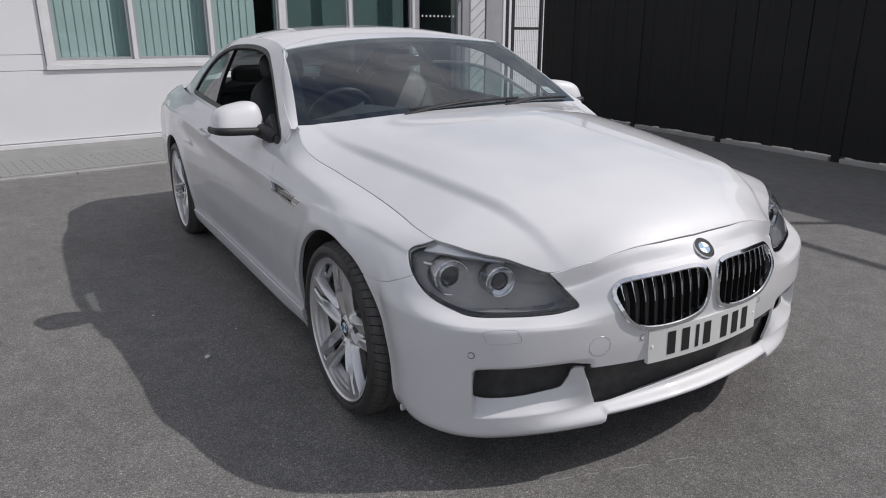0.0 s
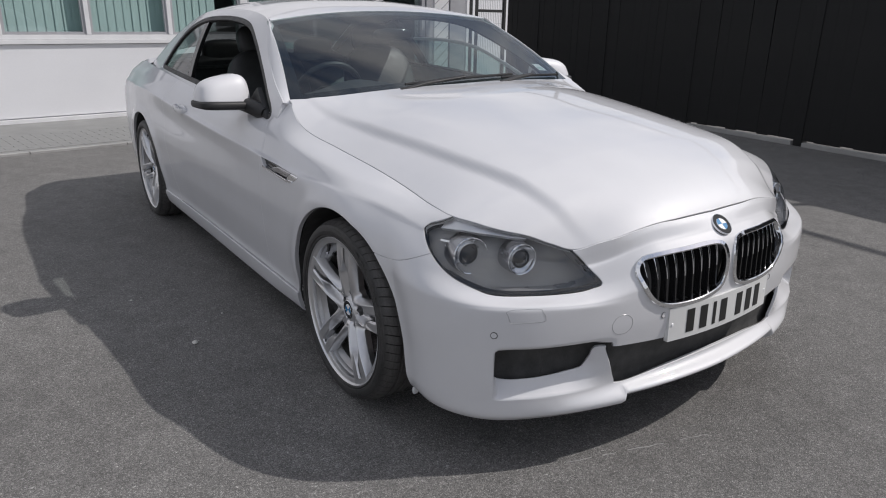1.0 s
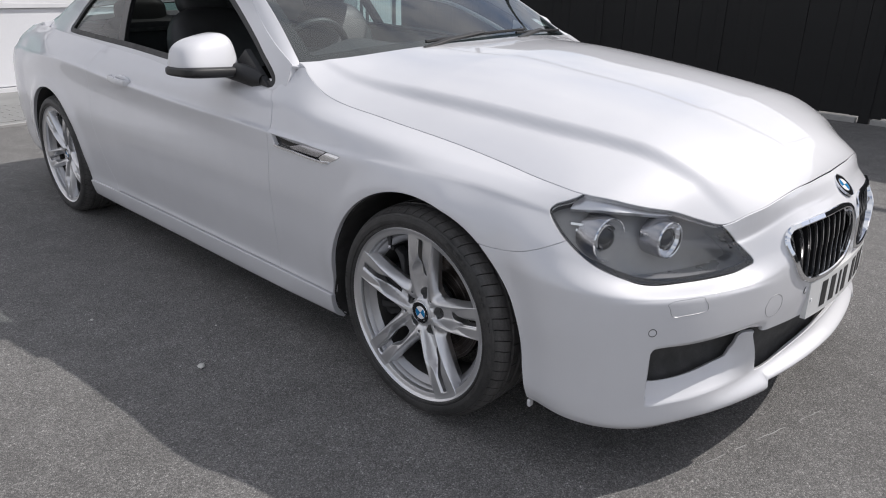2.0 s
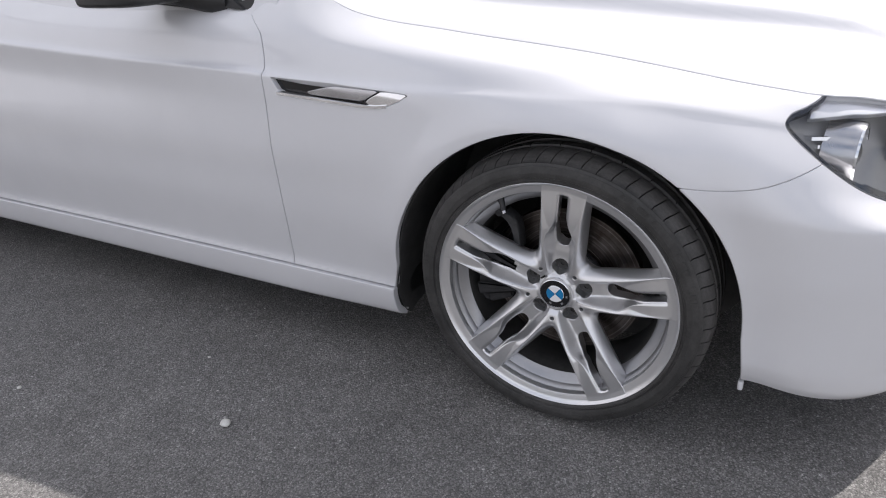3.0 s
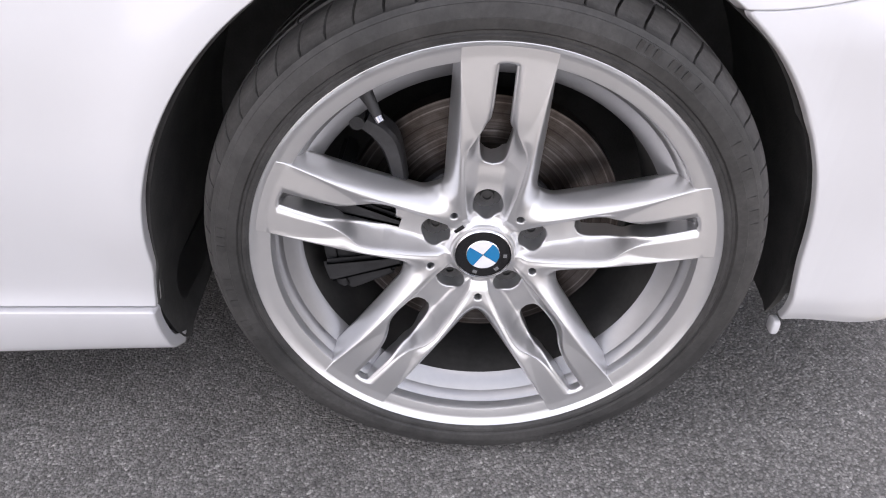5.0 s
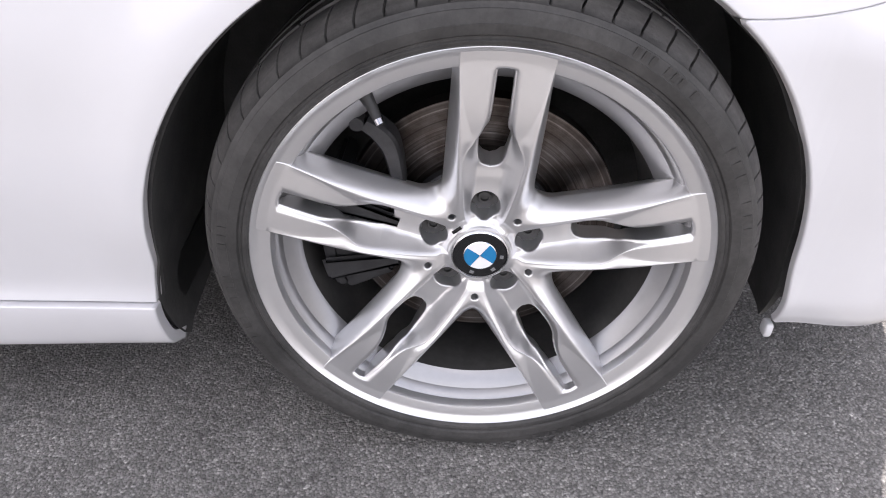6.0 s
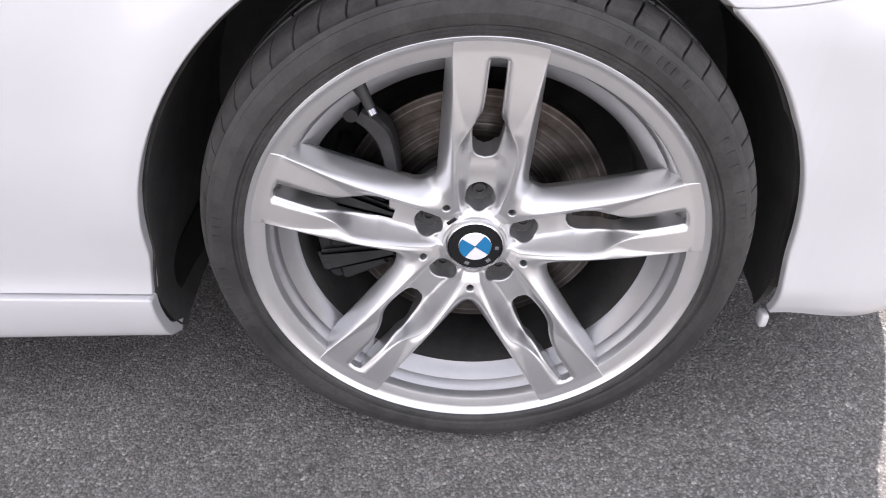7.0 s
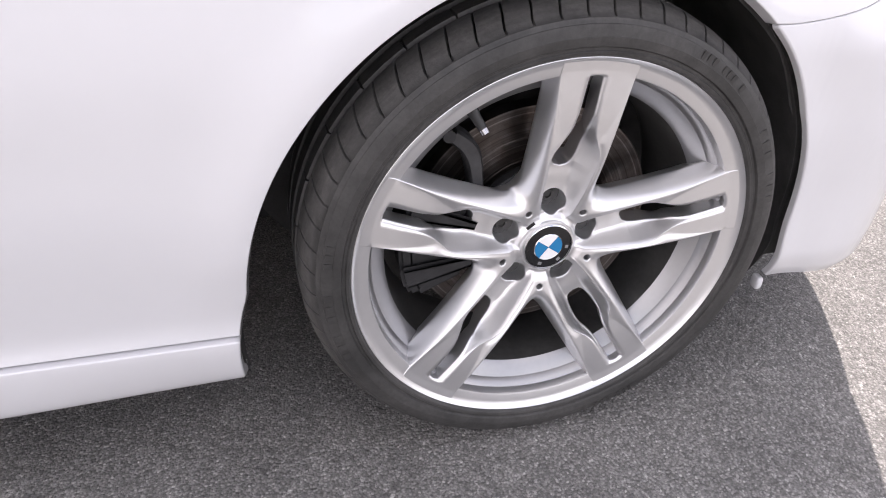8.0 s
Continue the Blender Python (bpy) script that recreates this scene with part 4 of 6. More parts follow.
def quadrant(a0, r, y, n=10, r0=0.0006, axes=None):
    pts = [(r0 * math.cos(a0 + math.pi / 4), y, r0 * math.sin(a0 + math.pi / 4))] + [(r * math.cos(a0 + math.pi / 2 * i / n), y, r * math.sin(a0 + math.pi / 2 * i / n)) for i in range(n + 1)]
    low = [(x, y - 0.0012, z) for x, _, z in pts]
    m = len(pts)
    return raw(pts + low, [tuple(range(m))[::-1]] + [(i, (i + 1) % m, m + (i + 1) % m, m + i) for i in range(m)])


def badge(parent, r, y=0.0, turn=0.0):
    """Round badge: black ring, chrome edges and blue and white quarters."""
    b = disc_part("badge_ring", r, 0.006, GLOSSBLACK, parent, 48, y)
    part("badge_edge", lathe([(r * 0.985, y + 0.0002), (r * 1.0, y + 0.0014), (r * 1.035, y + 0.0008), (r * 1.05, y - 0.004)], 48), CHROME, parent)
    part("badge_inner_edge", lathe([(r * 0.57, y + 0.0002), (r * 0.585, y + 0.0012), (r * 0.61, y + 0.0002)], 40), CHROME, parent)
    for i in range(4):
        q = part("badge_quarter", quadrant(turn + i * math.pi / 2, r * 0.575, y + 0.0010), (BLUE, WHITE)[i % 2], parent, smooth=False)
    return b


def wheel_of():
    w = FACE.put("wheel", ALLOY, None, 0.034, "silver alloy wheel with five twin spokes", 0.003, (0.0, 1.0, 0.0))
    part("rim_lip", lathe(RIM_PROFILE, 160), ALLOY, w, "bright machined lip")
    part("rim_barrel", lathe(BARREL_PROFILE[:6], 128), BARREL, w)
    part("inner_barrel", lathe(BARREL_PROFILE[5:], 96), DARKALLOY, w, "dark inner barrel")
    part("tyre", tyre_mesh(), RUBBER, w, "black low-profile tyre")
    part("hub_plate", lathe([(0.0005, -0.072), (0.092, -0.072), (0.098, -0.076), (0.098, -0.09)], 48), CASTING, w)
    part("hub_collar", lathe([(0.0345, -0.060), (0.0345, -0.0350), (0.0354, -0.0335), (0.0372, -0.0338), (0.0388, -0.0360), (0.0392, -0.042)], 64), ALLOY, w)
    badge(w, 0.0335, -0.0315, math.radians(212))
    for i in range(5):
        a = 2 * math.pi * i / 5
        m = Matrix.Translation((0.0615 * math.cos(a), 0, 0.0615 * math.sin(a)))
        b = lathe([(0.0003, -0.0685), (0.0050, -0.0685), (0.0052, -0.0650), (0.0075, -0.0650), (0.0085, -0.0665), (0.0085, -0.0720)], 20)
        bmesh.ops.transform(b, matrix=m, verts=b.verts)
        # bolts and pocket floors coloured dark for the shade inside the pockets
        part("wheel_bolt", b, DARKALLOY, w)
        for name, line, mat in (("bolt_pocket", [(0.0191, -0.050), (0.0186, -0.060), (0.0176, -0.0690)], ALLOY), ("pocket_floor", [(0.0177, -0.0688), (0.0140, -0.0705), (0.0005, -0.071)], DARKALLOY)):
            c = lathe(line, 32)
            bmesh.ops.transform(c, matrix=m, verts=c.verts)
            part(name, c, mat, w)
    for deg, size in ((5, 0.0050), (52, 0.0056), (112, 0.0056)):
        a = math.radians(180 - 95 + deg)
        mk = boxed(-0.0022, 0.0022, -0.0004, 0.0006, -size / 2, size / 2, Matrix.Translation((0.0265 * math.cos(a), -0.0312, 0.0265 * math.sin(a))) @ Matrix.Rotation(-a, 4, "Y"))
        part("cap_mark", mk, CHROME, w)
    a = math.radians(180 - 95 - 128)
    mk = boxed(-0.0022, 0.0022, -0.0005, 0.0012, -0.0065, 0.0065, Matrix.Translation((0.0455 * math.cos(a), -0.0335, 0.0455 * math.sin(a))) @ Matrix.Rotation(-a, 4, "Y"), 0.0005)
    part("hub_tag", mk, GLOSSBLACK, w, "tiny dark tag beside the cap")
    a = math.radians(180 - 120 - 95)
    d = Vector((math.cos(a), 0, math.sin(a)))
    part("valve", tube([d * 0.246 + Vector((0, -0.024, 0)), d * 0.232 + Vector((0, -0.020, 0)), d * 0.218 + Vector((0, -0.012, 0))], [0.0085, 0.0062, 0.0052], 12), SATIN, w)
    part("valve_cap", tube([d * 0.220 + Vector((0, -0.0135, 0)), d * 0.2125 + Vector((0, -0.0095, 0))], [0.0054, 0.0050], 12), SATINCHROME, w, "small silver valve cap")
    # raised marks on the sidewall that cannot be read
    for a0, count, r, wd, hg in ((32, 7, 0.297, 0.013, 0.013), (62, 9, 0.300, 0.007, 0.009), (172, 4, 0.298, 0.009, 0.010), (200, 8, 0.297, 0.012, 0.012), (300, 9, 0.300, 0.007, 0.009)):
        for j in range(count):
            if j % 4 == 3:
                continue
            bm = bmesh.new()
            a = math.radians(180 - 95 - a0) + j * (wd * 1.35) / r
            m = Matrix.Rotation(-a, 4, "Y") @ Matrix.Translation((r, 0.0080, 0))
            box(bm, -hg / 2, hg / 2, -0.001, 0.0003, -wd / 2.6, wd / 2.6, m)
            part("tyre_mark", bm, RUBBER, w)
    return w


first = wheel_of()
first.parent = car
TILTS = ((-0.0, -RIM_Y, WHEEL_Z, 95, 0.6), (-WB, -RIM_Y - 0.012, 0.3325, 128, 0), (0.0, RIM_Y, WHEEL_Z, 40, 0), (-WB, RIM_Y + 0.012, 0.3325, 15, 0))
for n, (x, y, z, turn, steer) in enumerate(TILTS):
    out = 180 if y < 0 else 0
    m = Matrix.Translation((x, y, z)) @ Matrix.Rotation(radians(out + steer), 4, "Z") @ Matrix.Rotation(-radians(turn), 4, "Y")
    if n:
        w = copy_thing(first, m)
        w.parent = car
    else:
        spare = m
first.matrix_basis = spare

# brakes and wheel housings
for x in (0.0, -WB):
    for s in (-1, 1):
        d = lathe([(0.06, 0.832), (0.088, 0.832), (0.090, 0.8495), (0.098, 0.8500), (0.099, 0.8490), (0.130, 0.8492), (0.131, 0.8484), (0.1735, 0.8486), (0.1740, 0.826), (0.10, 0.826)], 96)
        bmesh.ops.transform(d, matrix=Matrix.Diagonal((1, s, 1, 1)), verts=d.verts)
        bmesh.ops.recalc_face_normals(d, faces=d.faces)
        part("brake_disc", d, IRON, car, "rust-streaked iron brake disc").matrix_basis = Matrix.Translation((x, 0, WHEEL_Z))
        c = bmesh.new()
        for a0, a1, r0, r1, y0, y1 in ((148, 204, 0.118, 0.188, 0.852, 0.893), (156, 164, 0.10, 0.20, 0.893, 0.904), (186, 196, 0.10, 0.20, 0.893, 0.904), (150, 202, 0.176, 0.198, 0.79, 0.893)):
            k = 10
            vs = [[c.verts.new((x + r * math.cos(radians(a0 + (a1 - a0) * i / k)), s * y, WHEEL_Z + r * math.sin(radians(a0 + (a1 - a0) * i / k)))) for r, y in ((r0, y0), (r0, y1), (r1, y1), (r1, y0))] for i in range(k + 1)]
            for p, q in zip(vs, vs[1:]):
                for j in range(4):
                    c.faces.new((p[j], p[(j + 1) % 4], q[(j + 1) % 4], q[j]))
            c.faces.new(vs[0][::-1])
            c.faces.new(vs[-1])
        bmesh.ops.recalc_face_normals(c, faces=c.faces)
        bmesh.ops.bevel(c, geom=[e for e in c.edges if e.calc_face_angle(0) > 0.9], offset=0.005, segments=2, affect="EDGES")
        part("brake_caliper", c, CASTING, car, "dark grey cast brake caliper")
        if x == 0.0:
            bow = pchip([0, 1, 2, 3, 4], [-0.131, -0.116, -0.105, -0.100, -0.096]), pchip([0, 1, 2, 3, 4], [0.496, 0.484, 0.468, 0.447, 0.415])
            path = [(float(bow[0](np.array([t]))[0]), s * 0.898, float(bow[1](np.array([t]))[0])) for t in np.linspace(0, 4, 13)]
            part("brake_carrier", strip(path, [0.023 - 0.007 * abs(i - 5) / 7 for i in range(13)], 0.03, (0, s, 0)), CARRIER, car, "grey cast brake carrier")
            part("carrier_bolt", tube([(-0.138, s * 0.86, 0.500), (-0.138, s * 0.905, 0.500)], 0.008, 12), CASTING, car)
        th, dp = np.linspace(radians(-20), radians(204), 76), np.r_[-1.0, np.linspace(0, 1, 14)]
        A, D = np.meshgrid(th, dp, indexing="ij")
        r = arch_radius(np.arctan2(np.sin(A), np.cos(A))) - 0.0042 + 0.024 * np.sqrt(np.maximum(D, 0)) + 0.018 * (D < 0)
        height = WHEEL_Z + r * np.sin(A)
        edge = 0.950 - np.interp(height, [0.08, 0.15, 0.20, 0.27, 0.33, 0.45, 0.72], [0.10, 0.072, 0.044, 0.020, 0.019, 0.010, 0.004]) + (0.008 if x < -1 else 0.0)
        if x == 0.0:
            edge = edge - 0.038 * np.clip((r * np.cos(A) - 0.10) / 0.22, 0, 1)
        lin = np.stack([x + r * np.cos(A), s * (edge + (0.56 - edge) * np.maximum(D, 0) - 0.010 * (D < 0)), height], -1)
        lin[..., 2] = np.maximum(lin[..., 2], 0.165)
        k = A.shape
        faces = [(i * k[1] + j, i * k[1] + j + 1, (i + 1) * k[1] + j + 1, (i + 1) * k[1] + j) for i in range(k[0] - 1) for j in range(k[1] - 1)]
        bm = raw([tuple(p) for p in lin.reshape(-1, 3)], faces)
        wall = bmesh.ops.create_circle(bm, cap_ends=True, radius=0.44, segments=40, matrix=Matrix.Translation((x, s * 0.56, WHEEL_Z + 0.12)) @ Matrix.Rotation(radians(90), 4, "X"))
        part("arch_liner", bm, LINER, car)


# ---- the car's smaller parts ----
AHEAD = SKIN.P[(SKIN.P[:, 0] > 0.5)]


def nose_x(y, z):
    """How far ahead the nose reaches at a height and a distance from the middle."""
    d = (AHEAD[:, 1] - abs(y)) ** 2 + (AHEAD[:, 2] - z) ** 2
    i = np.argsort(d)[:5]
    w = 1 / (d[i] + 1e-6)
    return float((AHEAD[i, 0] * w).sum() / w.sum())


NOSE_N = SKIN.N[SKIN.P[:, 0] > 0.5]


def nose_n(y, z):
    i = np.argmin((AHEAD[:, 1] - abs(y)) ** 2 + (AHEAD[:, 2] - z) ** 2)
    return Vector((NOSE_N[i, 0], math.copysign(NOSE_N[i, 1], y) if abs(y) > 1e-4 else 0.0, NOSE_N[i, 2]))


def blob(cx, cy, cz, hx, hy, hz, power=3.0, n=20, m=None):
    """A rounded block."""
    v, f = [], []
    sg = lambda a, p: math.copysign(abs(a) ** p, a)
    for i in range(n + 1):
        a = -math.pi / 2 + math.pi * i / n
        for j in range(2 * n):
            b = math.pi * j / n
            e = 2 / power
            v.append((cx + hx * sg(math.cos(a), e) * sg(math.cos(b), e), cy + hy * sg(math.cos(a), e) * sg(math.sin(b), e), cz + hz * sg(math.sin(a), e)))
    for i in range(n):
        for j in range(2 * n):
            f.append((i * 2 * n + j, i * 2 * n + (j + 1) % (2 * n), (i + 1) * 2 * n + (j + 1) % (2 * n), (i + 1) * 2 * n + j))
    bm = raw(v, f)
    bmesh.ops.remove_doubles(bm, verts=bm.verts, dist=1e-5)
    bmesh.ops.recalc_face_normals(bm, faces=bm.faces)
    if m is not None:
        bmesh.ops.transform(bm, matrix=m, verts=bm.verts)
    return bm


# dark inner shells behind the joints and openings
shell = SKIN.clip(arch_f).clip(arch_r).clip(lambda P, U: -lamp_f(P, U)).clip(lambda P, U: P[:, 2] - 0.222).moved(-0.032)
(shell + shell.flip()).put("inner_shell", LINER, car, 0.0)
under = bonnet.moved(-0.030)
(under + under.flip()).put("bonnet_liner", LINER, car, 0.0)
tray = bmesh.new()
for x0, x1, hw in ((0.42, 0.66, 0.45), (-0.42, 0.42, 0.55), (-2.42, -0.42, 0.88), (-3.3, -2.42, 0.55), (-3.85, -3.3, 0.8)):
    box(tray, x0, x1, -hw, hw, 0.20, 0.26)
part("underbody", tray, SATIN, car)

# kidney grilles
for s in (-1, 1):
    pts = [Vector((nose_x(y, z) + 0.004, s * y, z)) for y, z in KIDNEY]
    pts.append(pts[0])
    ways = [nose_n(s * y, z) for y, z in KIDNEY]
    pts = [p + w * 0.004 for p, w in zip(pts, ways + ways[:1])]
    rimbar = strip(pts, 0.016, 0.022, ways + ways[:1])
    kid = part("kidney_grille", rimbar, CHROME, car, "chrome-framed kidney grille with upright black slats")
    for i in range(10):
        y = 0.052 + i * 0.0355
        zs = [z for z in np.linspace(0.48, 0.70, 111) if inside(np.array([y]), np.array([z]), KIDNEY)[0] > 0.004]
        if len(zs) < 4:
            continue
        line = [Vector((nose_x(y, z) - 0.007 - 0.004 * math.sin(math.pi * k / 8), s * (y + 0.006 * (k / 8 - 0.5)), z)) for k, z in enumerate(np.linspace(zs[0], zs[-1], 9))]
        sl = part("grille_slat", strip(line, 0.007, 0.03, (1, 0, 0)), GLOSSBLACK, kid)
        part("slat_edge", strip([p + Vector((0.0012, 0, 0)) for p in line[4:]], [0.004, 0.0055, 0.008, 0.009, 0.009], 0.003, (1, 0, 0)), CHROME, kid, "chrome slat edge")

# badge on the nose
bx0 = Vector((0.826, 0, 0.7035))
bm_holder = disc_part("nose_badge", 0.037, 0.008, GLOSSBLACK, car, 48)
bm_holder.matrix_basis = Matrix.Translation(bx0) @ Matrix.Rotation(radians(-90), 4, "Z") @ Matrix.Rotation(radians(48), 4, "X")
badge(bm_holder, 0.036, 0.002, 0.0)
tagged(bm_holder, "round badge with blue and white quarters")

# number plate with plain bars for its characters
pl, k = bmesh.new(), 16
rows = []
for i in range(k + 1):
    y = -0.26 + 0.52 * i / k
    bend = 0.884 - 0.022 * (y / 0.26) ** 2
    rows.append([pl.verts.new((bend + dx + 0.10 * (z - 0.432) * -0.2, y, z)) for z, dx in ((0.377, 0), (0.488, 0), (0.488, -0.014), (0.377, -0.014))])
for a, b in zip(rows, rows[1:]):
    for j in range(4):
        pl.faces.new((a[j], a[(j + 1) % 4], b[(j + 1) % 4], b[j]))
pl.faces.new(rows[0])
pl.faces.new(rows[-1][::-1])
bmesh.ops.recalc_face_normals(pl, faces=pl.faces)
plate = part("number_plate", pl, PLATE, car, "white number plate")
for c in (-0.172, -0.113, -0.062, -0.016, 0.070, 0.128, 0.184):
    w = 0.014 if c == -0.062 else 0.032
    bend = lambda y: 0.8845 - 0.022 * (y / 0.26) ** 2
    bar = bmesh.new()
    vs = [[bar.verts.new((bend(y) + e - 0.02 * (z - 0.432), y, z)) for e in (0.0, 0.0012)] for y, z in ((c - w / 2, 0.395), (c + w / 2, 0.395), (c + w / 2, 0.472), (c - w / 2, 0.472))]
    bar.faces.new([v[1] for v in vs])
    for i in range(4):
        bar.faces.new((vs[i][0], vs[(i + 1) % 4][0], vs[(i + 1) % 4][1], vs[i][1]))
    part("plate_bar", bar, INK, plate, smooth=False)
for y in (-0.245, 0.245):
    d = lathe([(0.0003, 0.0), (0.0045, 0.0), (0.006, -0.002)], 16, "x")
    bmesh.ops.transform(d, matrix=Matrix.Translation((0.8660, y, 0.432)), verts=d.verts)
    part("plate_screw", d, WHITE, plate)

# small clips where the bumper ends at the wheel openings
for s in (-1, 1):
    part("bumper_clip", blob(0.392, s * 0.886, 0.190, 0.006, 0.010, 0.012, 4.0, 8), PAINT, car)

# parking sensors, washer covers and the tow-eye cover
for s in (-1, 1):
    for y, z in ((0.278, 0.470), (0.796, 0.474)):
        p = Vector((nose_x(y, z), s * y, z))
        n = Vector((1.0, 0.0, 0)) if y < 0.5 else Vector((0.72, s * 0.69, 0))
        r = part("sensor_ring", lathe([(0.0108, 0.0), (0.0100, 0.0012), (0.0088, 0.0004), (0.0088, -0.002)], 28), SATIN, car)
        r.matrix_basis = Matrix.Translation(p) @ n.to_track_quat("Y", "Z").to_matrix().to_4x4()
        part("sensor_face", lathe([(0.0002, 0.0006), (0.0086, 0.0004)], 24), PAINT, r)


NOSE = SKIN.P[:, 0] > 0.3
NOSE_P, NOSE_U = SKIN.P[NOSE], SKIN.U[NOSE]


def skin_line(shape, name, sides=(1, -1)):
    """A fine joint drawn by a closed line in (distance along the nose, height)."""
    pts = []
    for u, z in shape:
        q = (NOSE_U[:, 0] - u) ** 2 + (NOSE_P[:, 2] - z) ** 2
        i = np.argsort(q)[:5]
        w = 1 / (q[i] + 1e-6)
        pts.append(Vector((NOSE_P[i] * w[:, None]).sum(0) / w.sum()))
    pts = [(pts[i - 1] + pts[i] * 2 + pts[(i + 1) % len(pts)]) / 4 for i in range(len(pts))]
    for s in sides:
        line = [Vector((p.x, p.y * s, p.z)) for p in pts + pts[:1]]
        part(name, tube(line, 0.0007, 5, False), LAMPGREY, car)


wa, wb2 = arc_near(0.742, 0.680), arc_near(0.700, 0.758)
skin_line(loop([(wa, 0.549), ((wa + wb2) / 2, 0.551), (wb2 + 0.004, 0.549), (wb2 + 0.008, 0.535), (wb2 - 0.002, 0.512), ((wa + wb2) / 2, 0.510), (wa - 0.012, 0.513), (wa - 0.009, 0.535)], 6), "washer_cover")
tw = arc_near(0.824, 0.428)
skin_line(np.array([(tw + 0.036 * math.cos(a), 0.468 + 0.032 * math.sin(a)) for a in np.linspace(0, 2 * math.pi, 40, endpoint=False)]), "tow_eye_cover", (-1,))

# lower mouth: mesh bars, with a black lining
for z in (0.305, 0.328, 0.351, 0.374):
    w = 0.40 + 0.06 * (z - 0.29) / 0.1
    part("mouth_bar", strip([(nose_x(abs(y), 0.34) - 0.045, y, z) for y in np.linspace(-w, w, 25)], 0.006, 0.01, (1, 0, 0)), SATIN, car)

# headlamps
HOLE = lamp_f
for s in (1, -1):
    f = (lambda q: q) if s > 0 else (lambda q: q.flip())
    lamp = f(lamp_sheet).put("headlamp", LENS, car, 0.004, "clear headlamp with two round projectors")
    lamp.visible_shadow = False
    f(lamp_sheet.clip(lambda P, U: 0.006 + 0.006 * (P[:, 2] < 0.64) - HOLE(P, U)).moved(-0.0012)).put("lamp_border", GLOSSBLACK, lamp, 0.0)
    edge = lamp_sheet.moved(-0.003)
    body = bmesh.new()
    wall_ring = [(a, b) for a, b in edge.edges()]
    vs = {}
    for a, b in wall_ring:
        for i in (a, b):
            if i not in vs:
                p = Vector(edge.P[i])
                q = p + Vector((-0.085, -0.012, -0.004))
                vs[i] = [body.verts.new((v.x, v.y * s, v.z)) for v in (p, q)]
        body.faces.new((vs[a][0], vs[b][0], vs[b][1], vs[a][1]))
    bmesh.ops.recalc_face_normals(body, faces=body.faces)
    part("lamp_wall", body, LAMPGREY, lamp)
    back = Sheet(edge.P + np.array([-0.080, -0.012, -0.004]), edge.N, edge.U, edge.F)
    f(back).put("lamp_bezel", LAMPDARK, lamp, 0.0)
    for (x, y, z), r in (((0.515, 0.762, 0.662), 0.054), ((0.622, 0.655, 0.660), 0.045)):
        aim = Matrix.Translation((x, s * y, z)) @ Vector((1.0, 0.16 * s, 0.0)).to_track_quat("Y", "Z").to_matrix().to_4x4()
        for nm, prof, mat in (("lamp_sleeve", [(r * 1.06, 0.0), (r * 1.10, -0.012), (r * 1.12, -0.055)], SATINCHROME), ("halo_ring", [(r * 0.965, -0.002), (r * 0.985, 0.003), (r * 1.03, 0.004), (r * 1.06, 0.0)], CHROME), ("lamp_bowl", [(r * 0.965, -0.002), (r * 0.80, -0.020), (r * 0.66, -0.026)], CHROME), ("projector_ring", [(r * 0.68, -0.026), (r * 0.68, -0.009), (r * 0.65, -0.006), (r * 0.615, -0.010)], CHROME), ("projector_lens", [(0.0004, 0.004), (r * 0.2, 0.003), (r * 0.4, -0.001), (r * 0.55, -0.008), (r * 0.63, -0.018)], GLOSSBLACK)):
            q = part(nm, lathe(prof, 40), mat, lamp)
            q.matrix_basis = aim
    low_u = [arc_near(*p) for p in ((0.690, 0.55), (0.66, 0.62), (0.60, 0.75), (0.53, 0.83), (0.45, 0.856))]
    brow = lamp_sheet.clip(lambda P, U: P[:, 2] - np.interp(U[:, 0], low_u, [0.700, 0.720, 0.738, 0.746, 0.744])).clip(lambda P, U: P[:, 0] - 0.43)
    f(brow.moved(-0.012)).put("lamp_brow", ALLOY, lamp, 0.012, "satin silver strip under the lens")
    for i in range(3):
        part("lamp_fin", strip([(0.435 + 0.012 * i, s * (0.815 - 0.006 * i), 0.700 - 0.016 * i), (0.475 + 0.012 * i, s * (0.795 - 0.006 * i), 0.698 - 0.016 * i)], 0.009, 0.03, (0.7, 0.7 * s, 0.2)), CHROME, lamp)

# side vents behind the front wheels
vent_sheet = SKIN.clip(lambda P, U: 0.0 - P[:, 0]).clip(lambda P, U: P[:, 0] + 0.8).clip(lambda P, U: inside(P[:, 0], P[:, 2], VENT) + 0.003)
BLADE = np.array([(-0.60, 0.7450), (-0.507, 0.7665), (-0.393, 0.7625), (-0.436, 0.7395)])
TIP = np.array([(-0.383, 0.7620), (-0.320, 0.7590), (-0.345, 0.7440), (-0.372, 0.7325), (-0.428, 0.7340), (-0.425, 0.7390)])
for s in (1, -1):
    f = (lambda q: q) if s > 0 else (lambda q: q.flip())
    v = f(vent_sheet.moved(-0.014)).put("side_vent", GLOSSBLACK, car, 0.0, "black side vent with chrome blade")
    for shape in (BLADE, TIP):
        f(vent_sheet.clip(lambda P, U: inside(P[:, 0], P[:, 2], shape)).moved(-0.004 if shape is BLADE else -0.001)).put("vent_blade", SATINCHROME if shape is BLADE else CHROME, v, 0.01)
    low = [(-0.668, 0.7415), (-0.60, 0.7375), (-0.52, 0.7325), (-0.44, 0.7285), (-0.40, 0.7285), (-0.37, 0.7320)]
    part("vent_trim", strip([(x, s * 0.9505, z + 0.001) for x, z in low], 0.008, 0.014, (0, s, 0.1)), CHROME, v)

